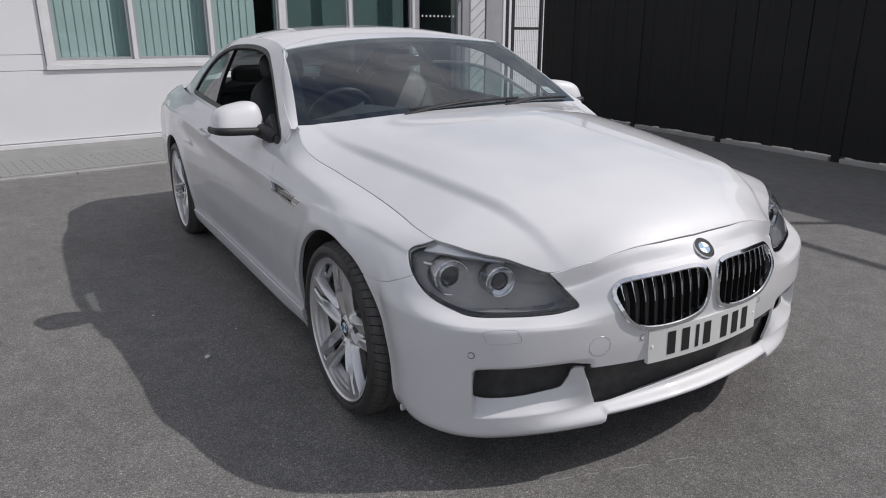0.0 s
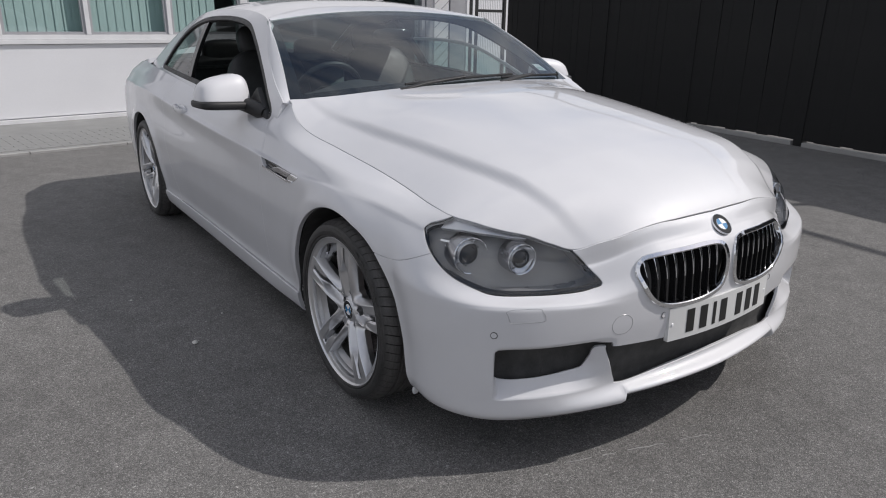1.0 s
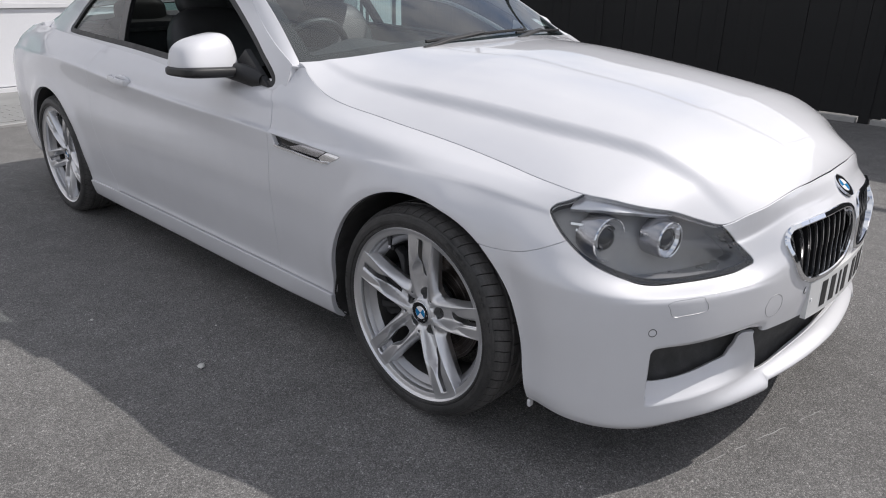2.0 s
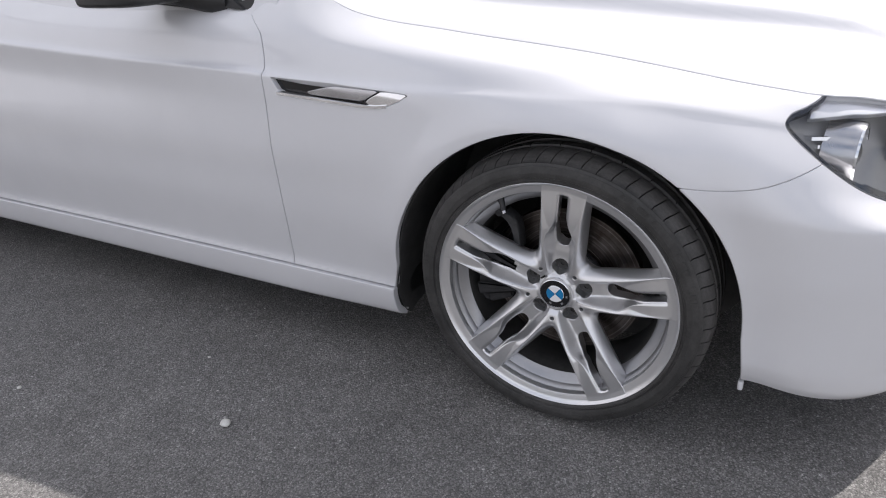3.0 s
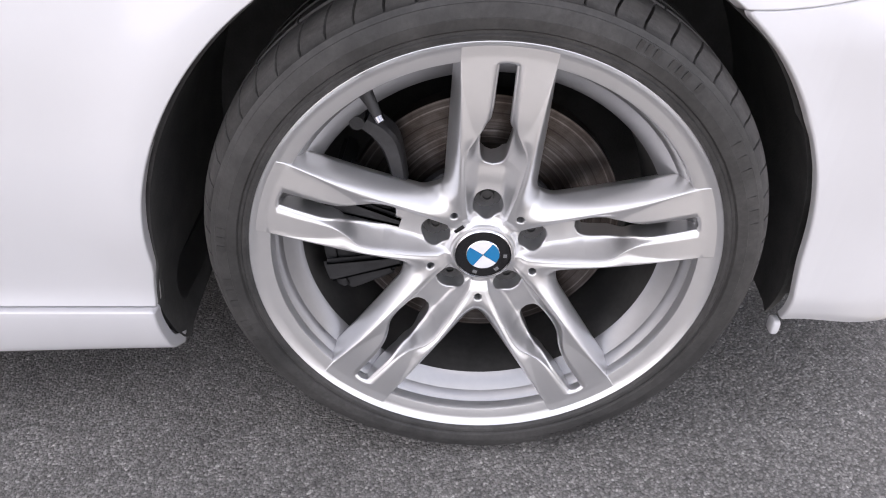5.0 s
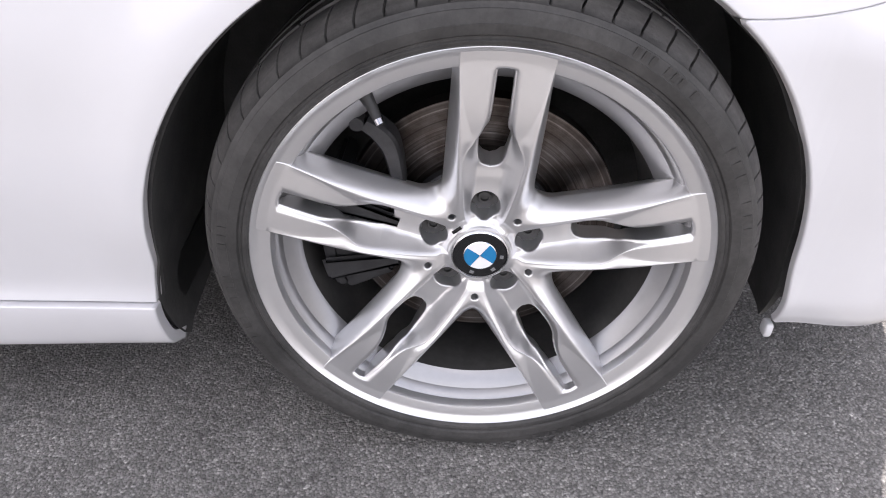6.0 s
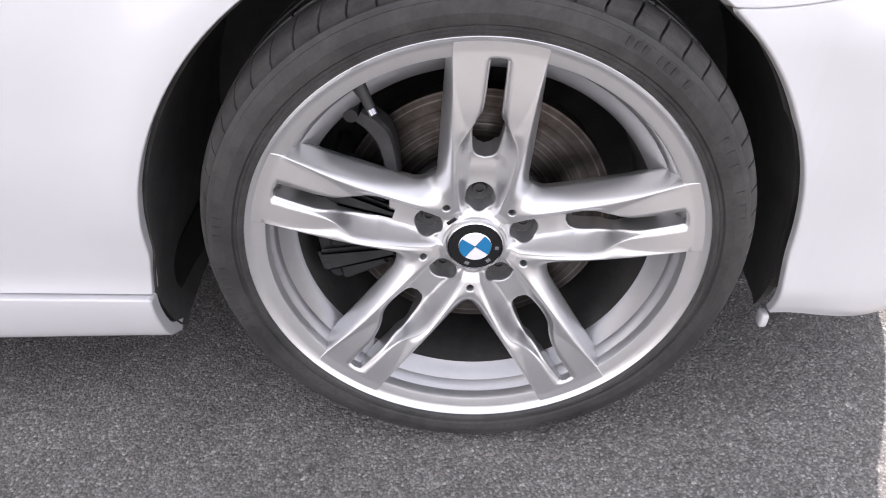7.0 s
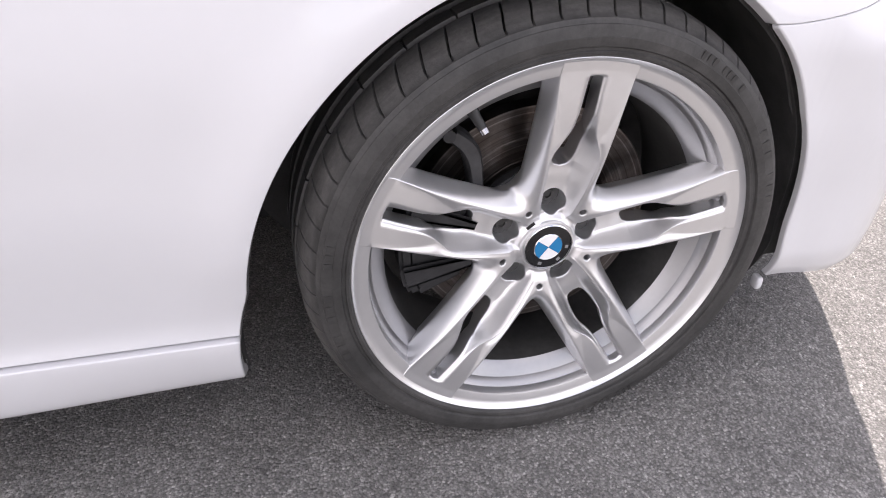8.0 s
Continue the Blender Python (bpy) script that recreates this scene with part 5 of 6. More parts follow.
# door handles, mirrors
for s in (1, -1):
    hy = lambda x: s * (0.951 + 0.0 * x)
    h = part("door_handle", strip([(-1.80, s * 0.944, 0.832), (-1.815, s * 0.962, 0.832), (-1.86, s * 0.970, 0.834), (-1.93, s * 0.970, 0.838), (-1.985, s * 0.962, 0.841), (-2.0, s * 0.944, 0.842)], [0.02, 0.026, 0.028, 0.028, 0.026, 0.02], 0.012, (0, s, 0)), PAINT, car, "white door handle")
    cup = blob(-1.88, s * 0.938, 0.832, 0.075, 0.010, 0.030, 2.4)
    part("handle_recess", cup, PAINT, h)
    lean = Matrix.Translation((-1.035, s * 0.968, 1.012)) @ Matrix.Rotation(radians(-6 * s), 4, "Z") @ Matrix.Rotation(radians(4 * s), 4, "X")
    hs = blob(0, 0, 0, 0.088, 0.126, 0.080, 3.5, 24)
    for v in hs.verts:
        t = (v.co.z + 0.08) / 0.16
        v.co.x = v.co.x * (1.0 - 0.28 * t) - 0.02 * t + 0.035 * max(0, v.co.x / 0.088) * (v.co.y * s < 0) * 0
        v.co.y *= 1.0 - 0.20 * t
        if v.co.x < -0.062:
            v.co.x = -0.062 + 0.10 * (v.co.x + 0.062)
        out = (v.co.y * s + 0.122) / 0.244
        v.co.z = -0.047 + (v.co.z + 0.047) * (1.06 - 0.42 * max(0.0, out) ** 1.3) if v.co.z > -0.047 else -0.047
    bmesh.ops.transform(hs, matrix=lean, verts=hs.verts)
    mir = part("door_mirror", hs, PAINT, car, "white door mirror on a black base")
    lo = blob(0, 0, -0.056, 0.092, 0.126, 0.021, 4.0, 16)
    for v in lo.verts:
        if v.co.x < -0.062:
            v.co.x = -0.062 + 0.10 * (v.co.x + 0.062)
    bmesh.ops.transform(lo, matrix=lean, verts=lo.verts)
    part("mirror_base", lo, SATIN, mir)
    part("mirror_arm", tube([(-1.02, s * 0.900, 0.958), (-0.965, s * 0.868, 0.945), (-0.90, s * 0.850, 0.930), (-0.86, s * 0.845, 0.925)], [0.030, 0.034, 0.034, 0.022], 14), SATIN, mir)
    part("mirror_sail", raw([(-0.80, s * 0.866, 0.910), (-1.08, s * 0.862, 0.930), (-1.00, s * 0.823, 1.022), (-0.80, s * 0.845, 0.913), (-1.08, s * 0.836, 0.932), (-1.00, s * 0.802, 1.022)], [(0, 1, 2), (5, 4, 3), (0, 3, 4, 1), (1, 4, 5, 2), (2, 5, 3, 0)]), SATIN, mir, smooth=False)
    mg = bmesh.new()
    box(mg, -0.0715, -0.0685, -0.088, 0.088, -0.045, 0.014, None, 0.001)
    bmesh.ops.transform(mg, matrix=lean, verts=mg.verts)
    part("mirror_glass", mg, CHROME, mir)

# side glass: the driver's is wound down
GLASS_DROP = 0.145
quarter_line = lambda P: -2.13 - 0.36 * (P[:, 2] - 0.975)
pane = cabin.moved(-0.012).clip(lambda P, U: dlo(P, U))
for s in (1, -1):
    f = (lambda q: q) if s > 0 else (lambda q: q.flip())
    f(pane.clip(lambda P, U: quarter_line(P) - 0.02 - P[:, 0])).put("quarter_window", SIDEGLASS, car, 0.004, "fixed rear side window")
    f(pane.clip(lambda P, U: P[:, 0] - quarter_line(P) + 0.02).clip(lambda P, U: quarter_line(P) + 0.045 - P[:, 0])).put("centre_post", GLOSSBLACK, car, 0.02)
    if s > 0:
        # wound down a little: a pale strip crossing the opening imitates a bright reflection
        lowered = pane.clip(lambda P, U: P[:, 0] - quarter_line(P) - 0.045).clip(lambda P, U: inside(P[:, 0], P[:, 2] + GLASS_DROP, DLO))
        glass_ob = lowered.put("door_window", SIDEGLASS, car, 0.004, "passenger window wound down a little")
        upper = [(x, z - GLASS_DROP) for x, z in DLO if -2.16 < x < -0.88 and z > 0.985 + 0.02 * (-0.88 - x)]
        upper.sort()
        part("glint_strip", strip([(x, float(side_y(np.array(x), np.array(z))) - 0.012, z) for x, z in upper], 0.020, 0.006, (0, -1, 0.25)), GLINTSTRIP, glass_ob, "pale strip imitating a bright reflection")

# wipers, sticker and inner mirror
def on_screen(a, b, lift=0.0):
    p = np.array([-0.55 - 0.14 * b * b, 0.795 * b, 1.022 - 0.042 * b * b]) * (1 - a) + np.array([-1.339 + 0.09 * b * b, 0.655 * b, 1.343 - 0.045 * b * b]) * a
    p = p + math.sin(max(0, a) * math.pi) * 0.018 * np.array([0.5, 0, 0.85])
    return Vector(p) + lift * Vector((0.45, 0, 0.89))


for b0, b1 in ((-0.38, 0.42), (0.30, 0.90)):
    wp = part("wiper", tube([on_screen(0.035 + 0.03 * t, b0 + (b1 - b0) * t, 0.012) for t in np.linspace(0, 1, 9)], 0.006, 6), SATIN, car, "black wiper lying along the screen")
    part("wiper_arm", strip([on_screen(-0.02, b0 - 0.05, 0.02), on_screen(0.01, b0 + 0.12, 0.03), on_screen(0.05, (b0 + b1) / 2, 0.024)], 0.016, 0.012, (0.45, 0, 0.89)), SATIN, wp)
st = [on_screen(a, b, -0.004) for a, b in ((0.150, 0.80), (0.150, 0.885), (0.235, 0.872), (0.235, 0.795))]
part("screen_sticker", raw(st + [p - Vector((0.0006, 0, 0.001)) for p in st], [(0, 1, 2, 3), (7, 6, 5, 4), (0, 4, 5, 1), (1, 5, 6, 2), (2, 6, 7, 3), (3, 7, 4, 0)]), WHITE, car, "small white paper sticker", smooth=False)
st2 = [on_screen(a, b, -0.0035) for a, b in ((0.160, 0.812), (0.160, 0.868), (0.195, 0.862), (0.195, 0.810))]
part("sticker_print", raw(st2, [(0, 1, 2, 3)]), BLIND, car, smooth=False)
part("inner_mirror", blob(-1.20, 0, 1.225, 0.02, 0.115, 0.032, 3.2), GLOSSBLACK, car)

# cabin
cabin_floor = boxed(-3.3, -0.5, -0.80, 0.80, 0.27, 0.30)
part("cabin_floor", cabin_floor, LINER, car)
dash = bmesh.new()
prof = [(-0.56, 0.96), (-0.75, 1.005), (-0.92, 1.000), (-1.00, 0.975), (-1.03, 0.93), (-1.02, 0.70), (-0.95, 0.45), (-0.60, 0.45)]
sl = [[dash.verts.new((x - 0.03 * (abs(y) / 0.8) ** 2 * 0 - 0.05 * (abs(y) / 0.78) ** 3, y, z + (0.045 * math.exp(-((y + 0.38) / 0.17) ** 2) if z > 0.96 and x < -0.8 else 0) - 0.03 * (abs(y) / 0.78) ** 2)) for x, z in prof] for y in np.linspace(-0.74, 0.74, 41)]
for a, b in zip(sl, sl[1:]):
    for j in range(len(prof)):
        dash.faces.new((a[j], a[(j + 1) % len(prof)], b[(j + 1) % len(prof)], b[j]))
bmesh.ops.recalc_face_normals(dash, faces=dash.faces)
part("dashboard", dash, DASH, car, "dark dashboard with hooded dials")
ring = [Vector((0.0, 0.185 * math.cos(a), 0.185 * math.sin(a))) for a in np.linspace(0, 2 * math.pi, 41)]
sw = tube(ring, 0.016, 10, False)
for a in (0, math.pi, -math.pi / 2):
    t = tube([(0.02, 0.03 * math.cos(a), 0.03 * math.sin(a)), (0.0, 0.18 * math.cos(a), 0.18 * math.sin(a))], 0.016, 8)
    me = bpy.data.meshes.new("tmp")
    t.to_mesh(me)
    t.free()
    sw.from_mesh(me)
    bpy.data.meshes.remove(me)
bmesh.ops.transform(sw, matrix=Matrix.Translation((-1.22, -0.38, 0.925)) @ Matrix.Rotation(radians(24), 4, "Y"), verts=sw.verts)
wheel_ob = part("steering_wheel", sw, LEATHER, car, "leather steering wheel")
part("horn_pad", blob(-1.215, -0.38, 0.925, 0.035, 0.075, 0.06, 2.6, 14), LEATHER, wheel_ob)
part("wheel_trim", tube([Vector((-1.245, -0.38 + 0.05 * math.cos(a), 0.91 + 0.05 * math.sin(a))) for a in np.linspace(2.6, 6.8, 14)], 0.006, 6), CHROME, wheel_ob)
for s in (-1, 1):
    seat = part("front_seat", blob(-1.62, s * 0.38, 0.43, 0.27, 0.26, 0.11, 3.6), LEATHER, car, "black leather front seat")
    part("backrest", blob(0, 0, 0, 0.085, 0.25, 0.34, 3.4, 20, Matrix.Translation((-1.98, s * 0.38, 0.80)) @ Matrix.Rotation(radians(-20), 4, "Y")), LEATHER, seat)
    part("headrest", blob(0, 0, 0, 0.055, 0.135, 0.095, 3.2, 16, Matrix.Translation((-2.13, s * 0.38, 1.17)) @ Matrix.Rotation(radians(-14), 4, "Y")), LEATHER, seat)
    rear = part("rear_seat", blob(-2.55, s * 0.34, 0.45, 0.22, 0.27, 0.11, 3.6), LEATHER, car, "black leather rear seat")
    part("backrest", blob(0, 0, 0, 0.08, 0.28, 0.30, 3.6, 16, Matrix.Translation((-2.86, s * 0.34, 0.78)) @ Matrix.Rotation(radians(-24), 4, "Y")), LEATHER, rear)
for s in (-1, 1):
    rest_ob = part("rear_headrest", blob(-2.96, s * 0.34, 1.07, 0.06, 0.15, 0.085, 3.2, 16), LEATHER, car, "black leather rear headrest")
shelf = boxed(-3.35, -2.85, -0.70, 0.70, 0.97, 0.99)
part("parcel_shelf", shelf, LINER, car)
lining = roof.clip(lambda P, U: -1.36 - P[:, 0]).clip(lambda P, U: P[:, 0] + 2.75).moved(-0.03)
(lining + lining.flip()).put("roof_lining", HEADLINING, car, 0.0, "pale grey cloth headlining")
cab = cabin.clip(lambda P, U: rail_z(P[:, 0]) - P[:, 2]).clip(lambda P, U: -dlo(P, U) - 0.016).clip(lambda P, U: 0.97 - 0 * P[:, 0] + 0.04 - np.maximum(P[:, 2] - 5, 0) * 0 + (P[:, 2] > 0)).moved(-0.035)
(cab + cab.flip()).put("pillar_lining", HEADLINING, car, 0.0, "pale grey pillar lining")

# tail: lamps and exhausts, seen only from behind
for s in (1, -1):
    tl = tail.clip(lambda P, U: inside(P[:, 1], P[:, 2], loop([(0.42, 0.80), (0.55, 0.83), (0.75, 0.845), (0.86, 0.83), (0.80, 0.76), (0.6, 0.745), (0.45, 0.76)], 5))).moved(0.003)
    (tl if s > 0 else tl.flip()).put("tail_lamp", material("red_lens", (0.35, 0.01, 0.012), 0.15), car, 0.008)
    part("exhaust_tip", lathe([(0.045, -0.02), (0.047, 0.0), (0.043, 0.002), (0.040, -0.1)], 28, "x"), CHROME, car).matrix_basis = Matrix.Translation((-3.93, s * 0.55, 0.30)) @ Matrix.Rotation(math.pi, 4, "Z")

# the body sits a touch higher over its far wheels
LEVEL = Matrix.Translation((0, -0.85, 0.3)) @ Matrix.Rotation(radians(1.25), 4, "X") @ Matrix.Translation((0, 0.85, -0.3))
for ob in car.children:
    if ob.name.split(".")[0] not in ("wheel", "brake_disc", "brake_caliper", "brake_carrier", "carrier_bolt"):
        ob.matrix_basis = LEVEL @ ob.matrix_basis


# ---- the yard ----
g = bmesh.new()
GROUND_Z = 0.0065
bmesh.ops.create_grid(g, x_segments=8, y_segments=8, size=300, matrix=Matrix.Translation((0, 0, GROUND_Z)))
ground = part("ground", g, ASPHALT, None, "dark grey asphalt yard", smooth=False)
tagged(ground, kind="structure", category="ground")

WALL = Matrix.Translation((-7.90, -1.3, GROUND_Z)) @ Matrix.Rotation(radians(97.2), 4, "Z")  # x along the wall, y into the building
FENCE = Matrix.Translation((-3.0, 5.97, GROUND_Z)) @ Matrix.Rotation(radians(-4.9), 4, "Z")  # x along the fence, y behind it


def set_in(m, name, bm, mat, parent=None, label="", category="", kind="", smooth=False):
    ob = part(name, bm, mat, parent, label, smooth)
    if parent is None:
        ob.matrix_world = m
    return tagged(ob, "", category, "", kind)


def pane_in(bounds, parent):
    p = set_in(WALL, "pane", boxed(*bounds), PANEGLASS, parent)
    p.visible_shadow = False
    return p


# building front: openings for the long window and the glazed entrance
TOP = 4.6
wall = bmesh.new()
for x0, x1, z0, z1 in ((-16, -0.15, 0, TOP), (-0.15, 2.98, 0, 0.94), (-0.15, 2.98, 2.35, TOP), (2.98, 6.45, 2.75, TOP), (2.98, 5.40, 0, 0.12), (6.45, 7.40, 0, TOP)):
    box(wall, x0, x1, 0.03, 0.30, z0, z1)
bmesh.ops.remove_doubles(wall, verts=wall.verts, dist=1e-5)
set_in(WALL, "wall_west", wall, CLAD, None, "white clad building wall with large windows", "wall", "structure")
wall_ob = bpy.data.objects["wall_west"]
# cladding panels, proud of the wall with open joints
for x0, x1, z0, z1 in ((-4.0, -0.232, 1.135, 2.3), (-4.0, -0.232, 2.306, 3.45), (-7.7, -4.006, 1.135, 2.3), (-7.7, -4.006, 2.306, 3.45), (-4.0, 3.0, 0.075, 0.94), (-7.7, -4.006, 0.075, 1.129), (-4.0, -0.232, 0.946, 1.129), (-4.0, 3.0, 3.456, TOP), (-0.1, 2.9, 2.45, 3.45)):
    set_in(WALL, "panel", boxed(x0, x1, 0.0, 0.03, z0, z1, None, 0.003), CLAD, wall_ob)
for x0, x1 in ((-7.7, -1.0), (-0.994, 3.0)):
    set_in(WALL, "panel", boxed(x0, x1, -0.035, 0.03, 0.0, 0.06, None, 0.004), FRAMEWHITE, wall_ob)
set_in(WALL, "ceiling", boxed(-16, 7.4, 0.3, 6.0, 3.3, 3.36), CLAD, None, "", "", "structure")
for x in (-16.3, 7.1):
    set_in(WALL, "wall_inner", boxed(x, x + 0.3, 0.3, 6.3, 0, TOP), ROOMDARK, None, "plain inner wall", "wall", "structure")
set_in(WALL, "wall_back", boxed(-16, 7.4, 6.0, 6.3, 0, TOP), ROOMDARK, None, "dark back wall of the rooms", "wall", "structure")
set_in(WALL, "roof_slab", boxed(-16.4, 7.5, -0.10, 6.4, TOP, TOP + 0.15), FRAMEGREY, None, "flat building roof", "roof", "structure")


def window(name, x0, x1, z0, z1, cuts, blinds, label):
    """A framed window between its jambs, with posts at cuts."""
    f = bmesh.new()
    w = 0.055
    for a, b, c, d in ((x0, x1, z0, z0 + w), (x0, x1, z1 - w, z1)):
        box(f, a, b, -0.012, 0.09, c, d, None, 0.004)
    win = set_in(WALL, name, f, FRAMEWHITE, None, label, "window", "structure")
    for x in [x0 + w / 2] + cuts + [x1 - w / 2]:
        set_in(WALL, "window_post", boxed(x - w / 2, x + w / 2, -0.016, 0.088, z0 + w, z1 - w, None, 0.004), FRAMEWHITE, win)
    edges = [x0 + w] + [c for k in cuts for c in (k - w / 2, k + w / 2)] + [x1 - w]
    for a, b in zip(edges[::2], edges[1::2]):
        sash = bmesh.new()
        for q in ((a, a + 0.035, z0 + w, z1 - w), (b - 0.035, b, z0 + w, z1 - w), (a + 0.035, b - 0.035, z0 + w, z0 + w + 0.035), (a + 0.035, b - 0.035, z1 - w - 0.035, z1 - w)):
            box(sash, q[0], q[1], 0.004, 0.06, q[2], q[3], None, 0.003)
        set_in(WALL, "sash", sash, FRAMEGREY, win)
        pane_in((a + 0.03, b - 0.03, 0.034, 0.040, z0 + w + 0.03, z1 - w - 0.03), win)
    return win


win = window("window_1", -0.165, 2.985, 1.0, 2.36, [0.845, 1.885], True, "white framed window with green upright blinds")
set_in(WALL, "window_sill", boxed(-0.235, 3.0, -0.035, 0.09, 0.945, 0.998, None, 0.006), FRAMEWHITE, win)
set_in(WALL, "window_jamb", boxed(-0.225, -0.166, -0.03, 0.05, 0.998, 2.4, None, 0.005), FRAMEWHITE, win)
# upright blinds
random.seed(4)
slat = boxed(-0.060, 0.060, -0.0012, 0.0012, 0, 1.24)
blind = set_in(WALL, "window_blind", boxed(-0.12, 2.95, 0.105, 0.145, 2.26, 2.32), FRAMEWHITE, None, "green upright blinds behind the window", "blind")
base = part("blind_slat", slat, BLIND, blind, smooth=False)
spots = [(x, random.uniform(4, 8)) for x in np.arange(-0.06, 2.93, 0.104) if x < 2.62]
for k, (x, a) in enumerate(spots):
    o = base if k == 0 else new("blind_slat", base.data)
    o.parent = blind
    o.matrix_basis = Matrix.Translation((x, 0.125, 1.02)) @ Matrix.Rotation(radians(a), 4, "Z")

ent = window("window_2", 2.985, 5.42, 0.12, 2.75, [4.155], False, "dark glazed screen with pale posts")
# added board: its colour gives the panes the teal tone of reflections
set_in(WALL, "reflection_board", boxed(3.0, 5.42, 0.34, 0.38, 0.02, 2.74, None, 0.004), TEALREFLECTION, None, "teal-grey board added behind the glazing to imitate its reflections", "board")
# entrance door, post, frosted panel and yard gate
df = bmesh.new()
for q in ((5.42, 5.52, 0, 2.75), (6.37, 6.45, 0, 2.75), (5.52, 6.37, 2.66, 2.75), (5.52, 6.37, 0, 0.16)):
    box(df, q[0], q[1], 0.0, 0.10, q[2], q[3], None, 0.004)
door_ob = set_in(WALL, "door_1", df, FRAMEGREY, None, "glazed entrance door with grey frame", "door", "structure")
pane_in((5.50, 6.39, 0.045, 0.051, 0.15, 2.67), door_ob)
for k in range(9):
    set_in(WALL, "glass_dot", boxed(5.60 + k * 0.085, 5.63 + k * 0.085, 0.040, 0.0445, 1.66, 1.69), WHITE, door_ob)
set_in(WALL, "post_1", boxed(6.46, 6.60, -0.02, 0.03, 0, 3.3, None, 0.004), FRAMEGREY, None, "grey steel post", "post", "structure")
set_in(WALL, "post_2", boxed(7.02, 7.40, -0.03, 0.03, 0, 3.3, None, 0.004), FRAMEGREY, None, "grey clad pier", "post", "structure")
hp = set_in(WALL, "hatched_panel", boxed(6.66, 7.0, -0.010, 0.026, 0, 3.3), FRAMEWHITE, None, "white panel with slanting bars", "panel")
for k in range(16):
    z = 0.1 + k * 0.2
    q = boxed(-0.215, 0.215, -0.006, 0.006, -0.006, 0.006, Matrix.Translation((6.83, -0.017, z)) @ Matrix.Rotation(radians(-38), 4, "Y"))
    set_in(WALL, "slanting_bar", q, FRAMEGREY, hp)
gate = set_in(WALL, "mesh_gate", boxed(7.44, 7.50, -0.03, 0.03, 0, 3.0), WHITE, None, "black framed wire mesh gate", "gate")
for q in ((7.505, 7.575, 0.0, 3.2), (7.66, 7.74, 0.02, 3.0), (8.44, 8.50, 0.02, 3.0)):
    set_in(WALL, "gate_post", boxed(q[0], q[1], -0.03, 0.03, q[2], q[3], None, 0.004), STEELBLACK, gate)
set_in(WALL, "gate_post", boxed(7.59, 7.65, -0.03, 0.03, 0, 3.0, None, 0.004), WHITE, gate)
for z in (0.10, 1.48, 2.94):
    set_in(WALL, "gate_rail", boxed(7.74, 8.44, -0.02, 0.02, z - 0.025, z + 0.025, None, 0.003), STEELBLACK, gate)
for k in range(15):
    x = 7.76 + k * 0.0475
    set_in(WALL, "mesh_wire", boxed(x - 0.0025, x + 0.0025, -0.0025, 0.0025, 0.1, 2.94), FRAMEGREY, gate)
for k in range(13):
    z = 0.2 + k * 0.21
    set_in(WALL, "mesh_wire", boxed(7.74, 8.44, 0.003, 0.008, z - 0.0025, z + 0.0025), FRAMEGREY, gate)
set_in(WALL, "wall_side", boxed(7.40, 12, 2.2, 2.45, 0, 4.0), CLAD, None, "white wall behind the gate", "wall", "structure")

# paved strip along the building with a pale edging
pv = bmesh.new()
box(pv, -16, 12, -2.12, 0.03, -0.05, 0.012)
pave = set_in(WALL, "pavement", pv, PAVER, None, "grey block paving along the building", "pavement", "structure")
block = boxed(-0.098, 0.098, -0.0485, 0.0485, -0.02, 0.020, None, 0.004)
b0 = part("paver", block, PAVER, pave, smooth=False)
spots = []
for i in range(10):
    for j in range(30):
        spots.append((-1.9 + j * 0.2 + (i % 2) * 0.1, -0.06 - i * 0.10 - 0.98))
for k, (x, y) in enumerate(spots):
    o = b0 if k == 0 else new("paver", b0.data)
    o.parent = pave
    o.matrix_basis = Matrix.Translation((x, y, 0.0)) @ Matrix.Rotation(radians(random.uniform(-0.6, 0.6)), 4, "Z")
ke = bmesh.new()
for k in range(30):
    box(ke, -16 + k * 0.915, -16 + k * 0.915 + 0.908, -2.18, -2.125, -0.08, 0.022, None, 0.004)
set_in(WALL, "kerb", ke, CONCRETE, None, "pale concrete edging", "kerb", "structure")

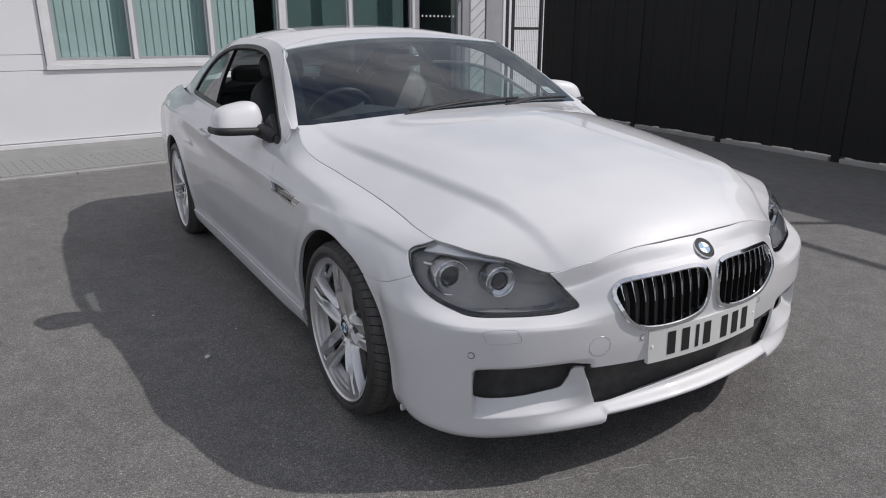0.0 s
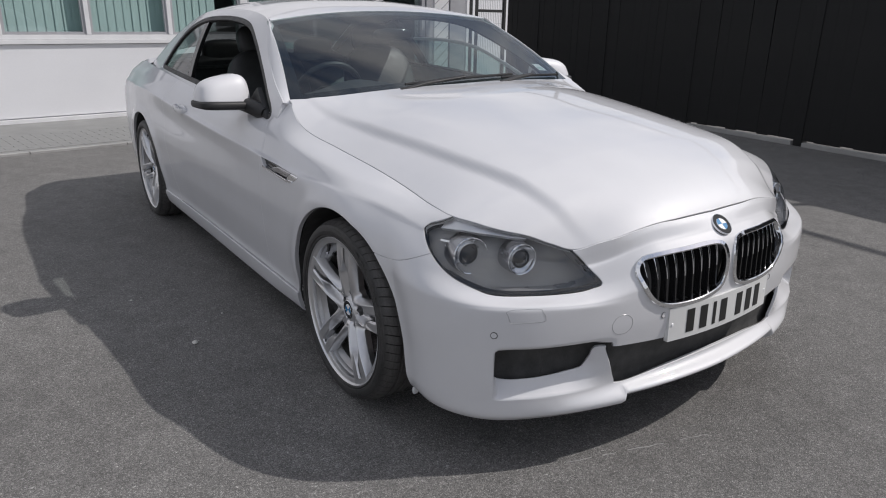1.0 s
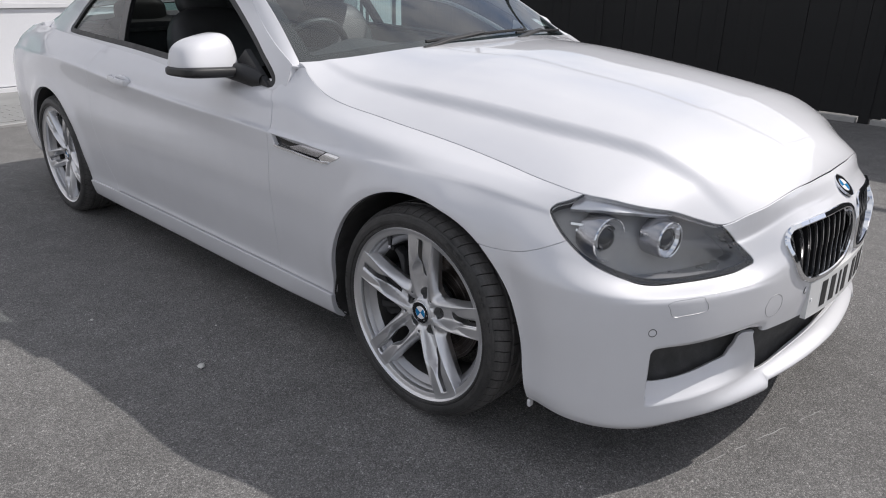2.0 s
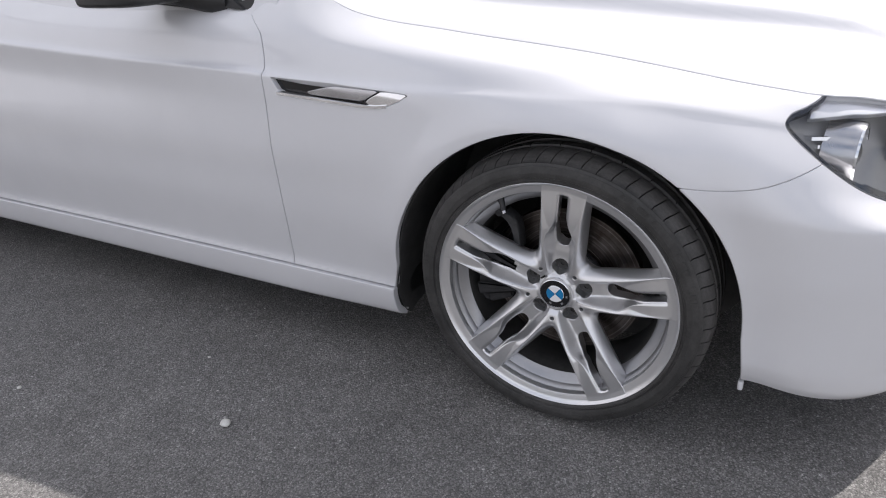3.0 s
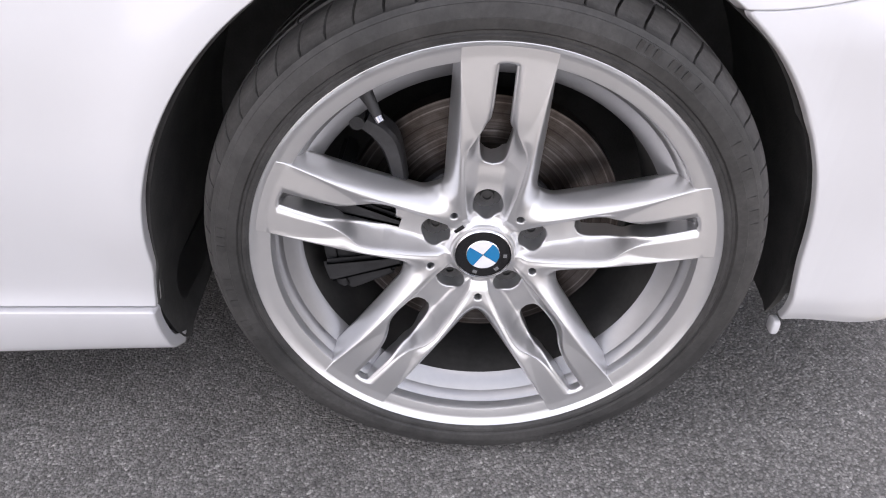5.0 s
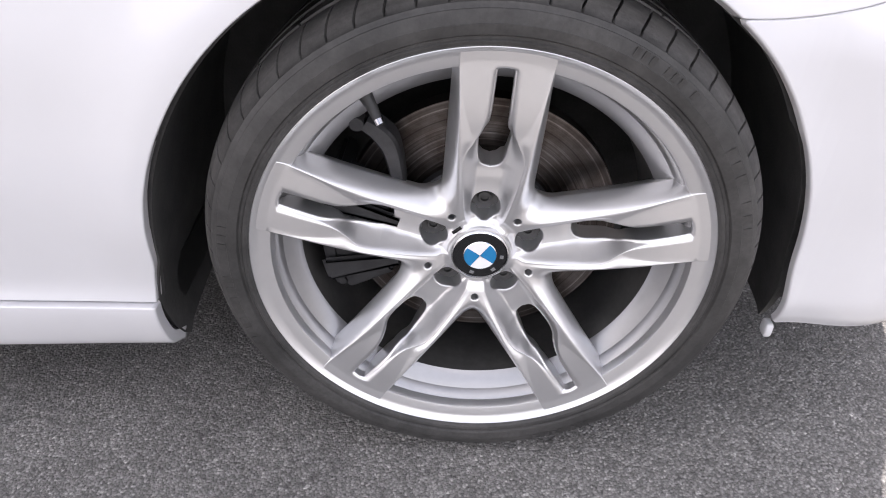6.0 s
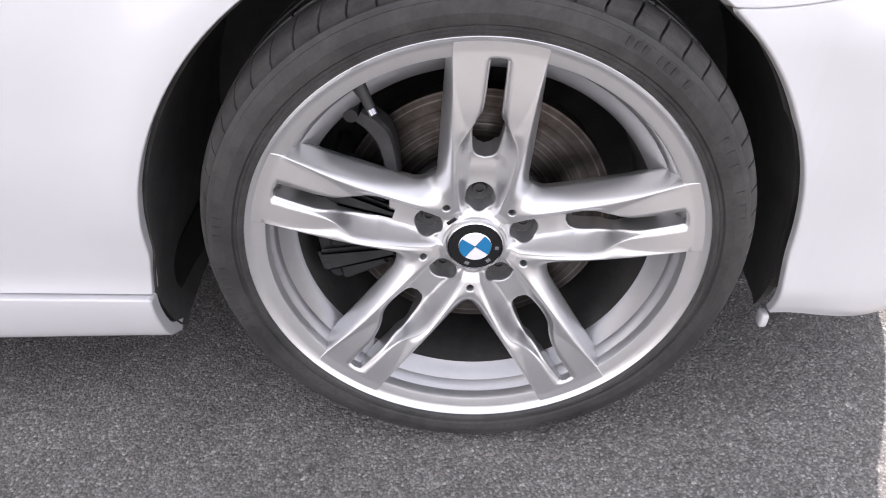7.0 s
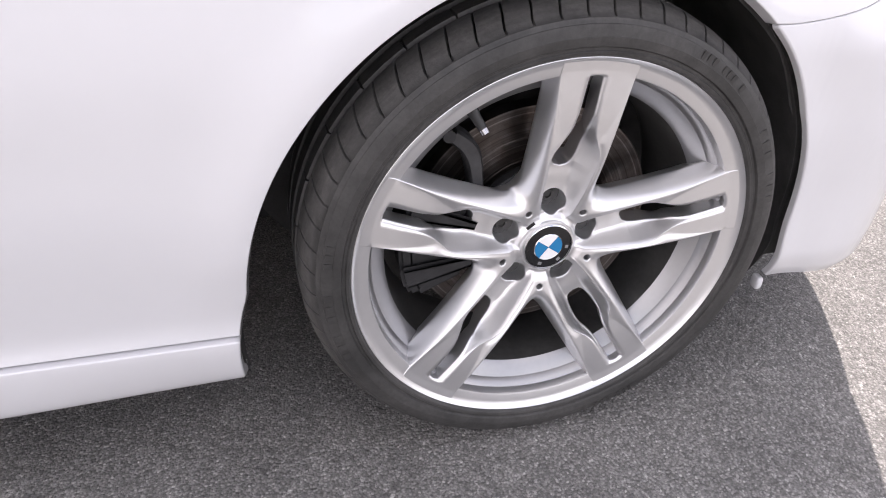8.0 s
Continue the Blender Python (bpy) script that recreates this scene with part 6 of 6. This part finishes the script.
# boarded fence on concrete gravel boards; rail and tall posts added only for their shadows
fence = set_in(FENCE, "fence", boxed(-5.0, 16, 0.05, 0.09, 2.70, 2.80), FENCEBLACK, None, "tall black boarded fence with concrete base", "fence")
random.seed(8)
set_in(FENCE, "fence_backing", boxed(-5.0, 16, 0.024, 0.05, 0.07, 2.72), FENCEBLACK, fence)
board = boxed(-0.0743, 0.0743, 0.0, 0.022, 0.07, 2.74, None, 0.0012)
bb = part("board", board, FENCEBLACK, fence, smooth=False)
for k in range(140):
    o = bb if k == 0 else new("board", bb.data)
    o.parent = fence
    o.matrix_basis = Matrix.Translation((-4.93 + 0.149 * k, random.uniform(-0.002, 0.002), random.uniform(-0.012, 0.01))) @ Matrix.Rotation(radians(random.uniform(-0.25, 0.25)), 4, "Y")
x = -4.13
while x < 16:
    o = set_in(FENCE, "fence_post", boxed(x - 0.05, x + 0.05, -0.010, 0.10, 0.0, 2.72, None, 0.004), FENCEBLACK, fence)
    gb = set_in(FENCE, "gravel_board", boxed(x + 0.07, x + 1.61, -0.03, 0.03, 0.0, 0.050, None, 0.006), CONCRETE, fence, "pale concrete gravel board")
    x += 1.68
rail = set_in(FENCE, "shadow_rail", boxed(-5, 16, 0.02, 0.07, 3.58, 3.64), STEELBLACK, fence)
for x in (-3.2, 3.8, 10.8):
    set_in(FENCE, "shadow_post", boxed(x - 0.03, x + 0.03, 0.10, 0.16, 0.0, 3.62), STEELBLACK, fence)

# loose stones on the asphalt
def stone(x, y, r, seed):
    random.seed(seed)
    s = bmesh.new()
    bmesh.ops.create_icosphere(s, subdivisions=2, radius=r)
    for v in s.verts:
        v.co *= 1 + 0.35 * noise.noise(v.co / r * 0.9 + Vector((seed, 0, 0)))
        v.co.z *= 0.62
    z = -min(v.co.z for v in s.verts)
    ob = part("stone", s, STONE, None)
    ob.matrix_world = Matrix.Translation((x, y, GROUND_Z + z - 0.001))
    tagged(ob, "small pale stone lying on asphalt", "stone", "stones on the yard")


stone(-0.700, -1.291, 0.0125, 3)
stone(-1.33, -1.42, 0.006, 5)
stone(-0.95, -1.10, 0.004, 6)


# pale scuffs scratched into the asphalt
def scuff(points, width):
    bm = strip([(x, y, GROUND_Z + 0.0014) for x, y in points], width, 0.002, (0, 0, 1))
    tagged(part("scuff_mark", bm, CONCRETE, None, "thin pale scuff scratched into the asphalt"), kind="structure", category="scuff")


random.seed(11)
way = [(0.763 + 0.158 * t + random.uniform(-0.002, 0.002), -0.555 + 0.535 * t) for t in np.linspace(0, 1, 26)]
for a, b in ((0, 5), (6, 9), (10, 17), (19, 25)):
    scuff(way[a:b], [0.0012 + 0.0022 * random.random() for _ in way[a:b]])
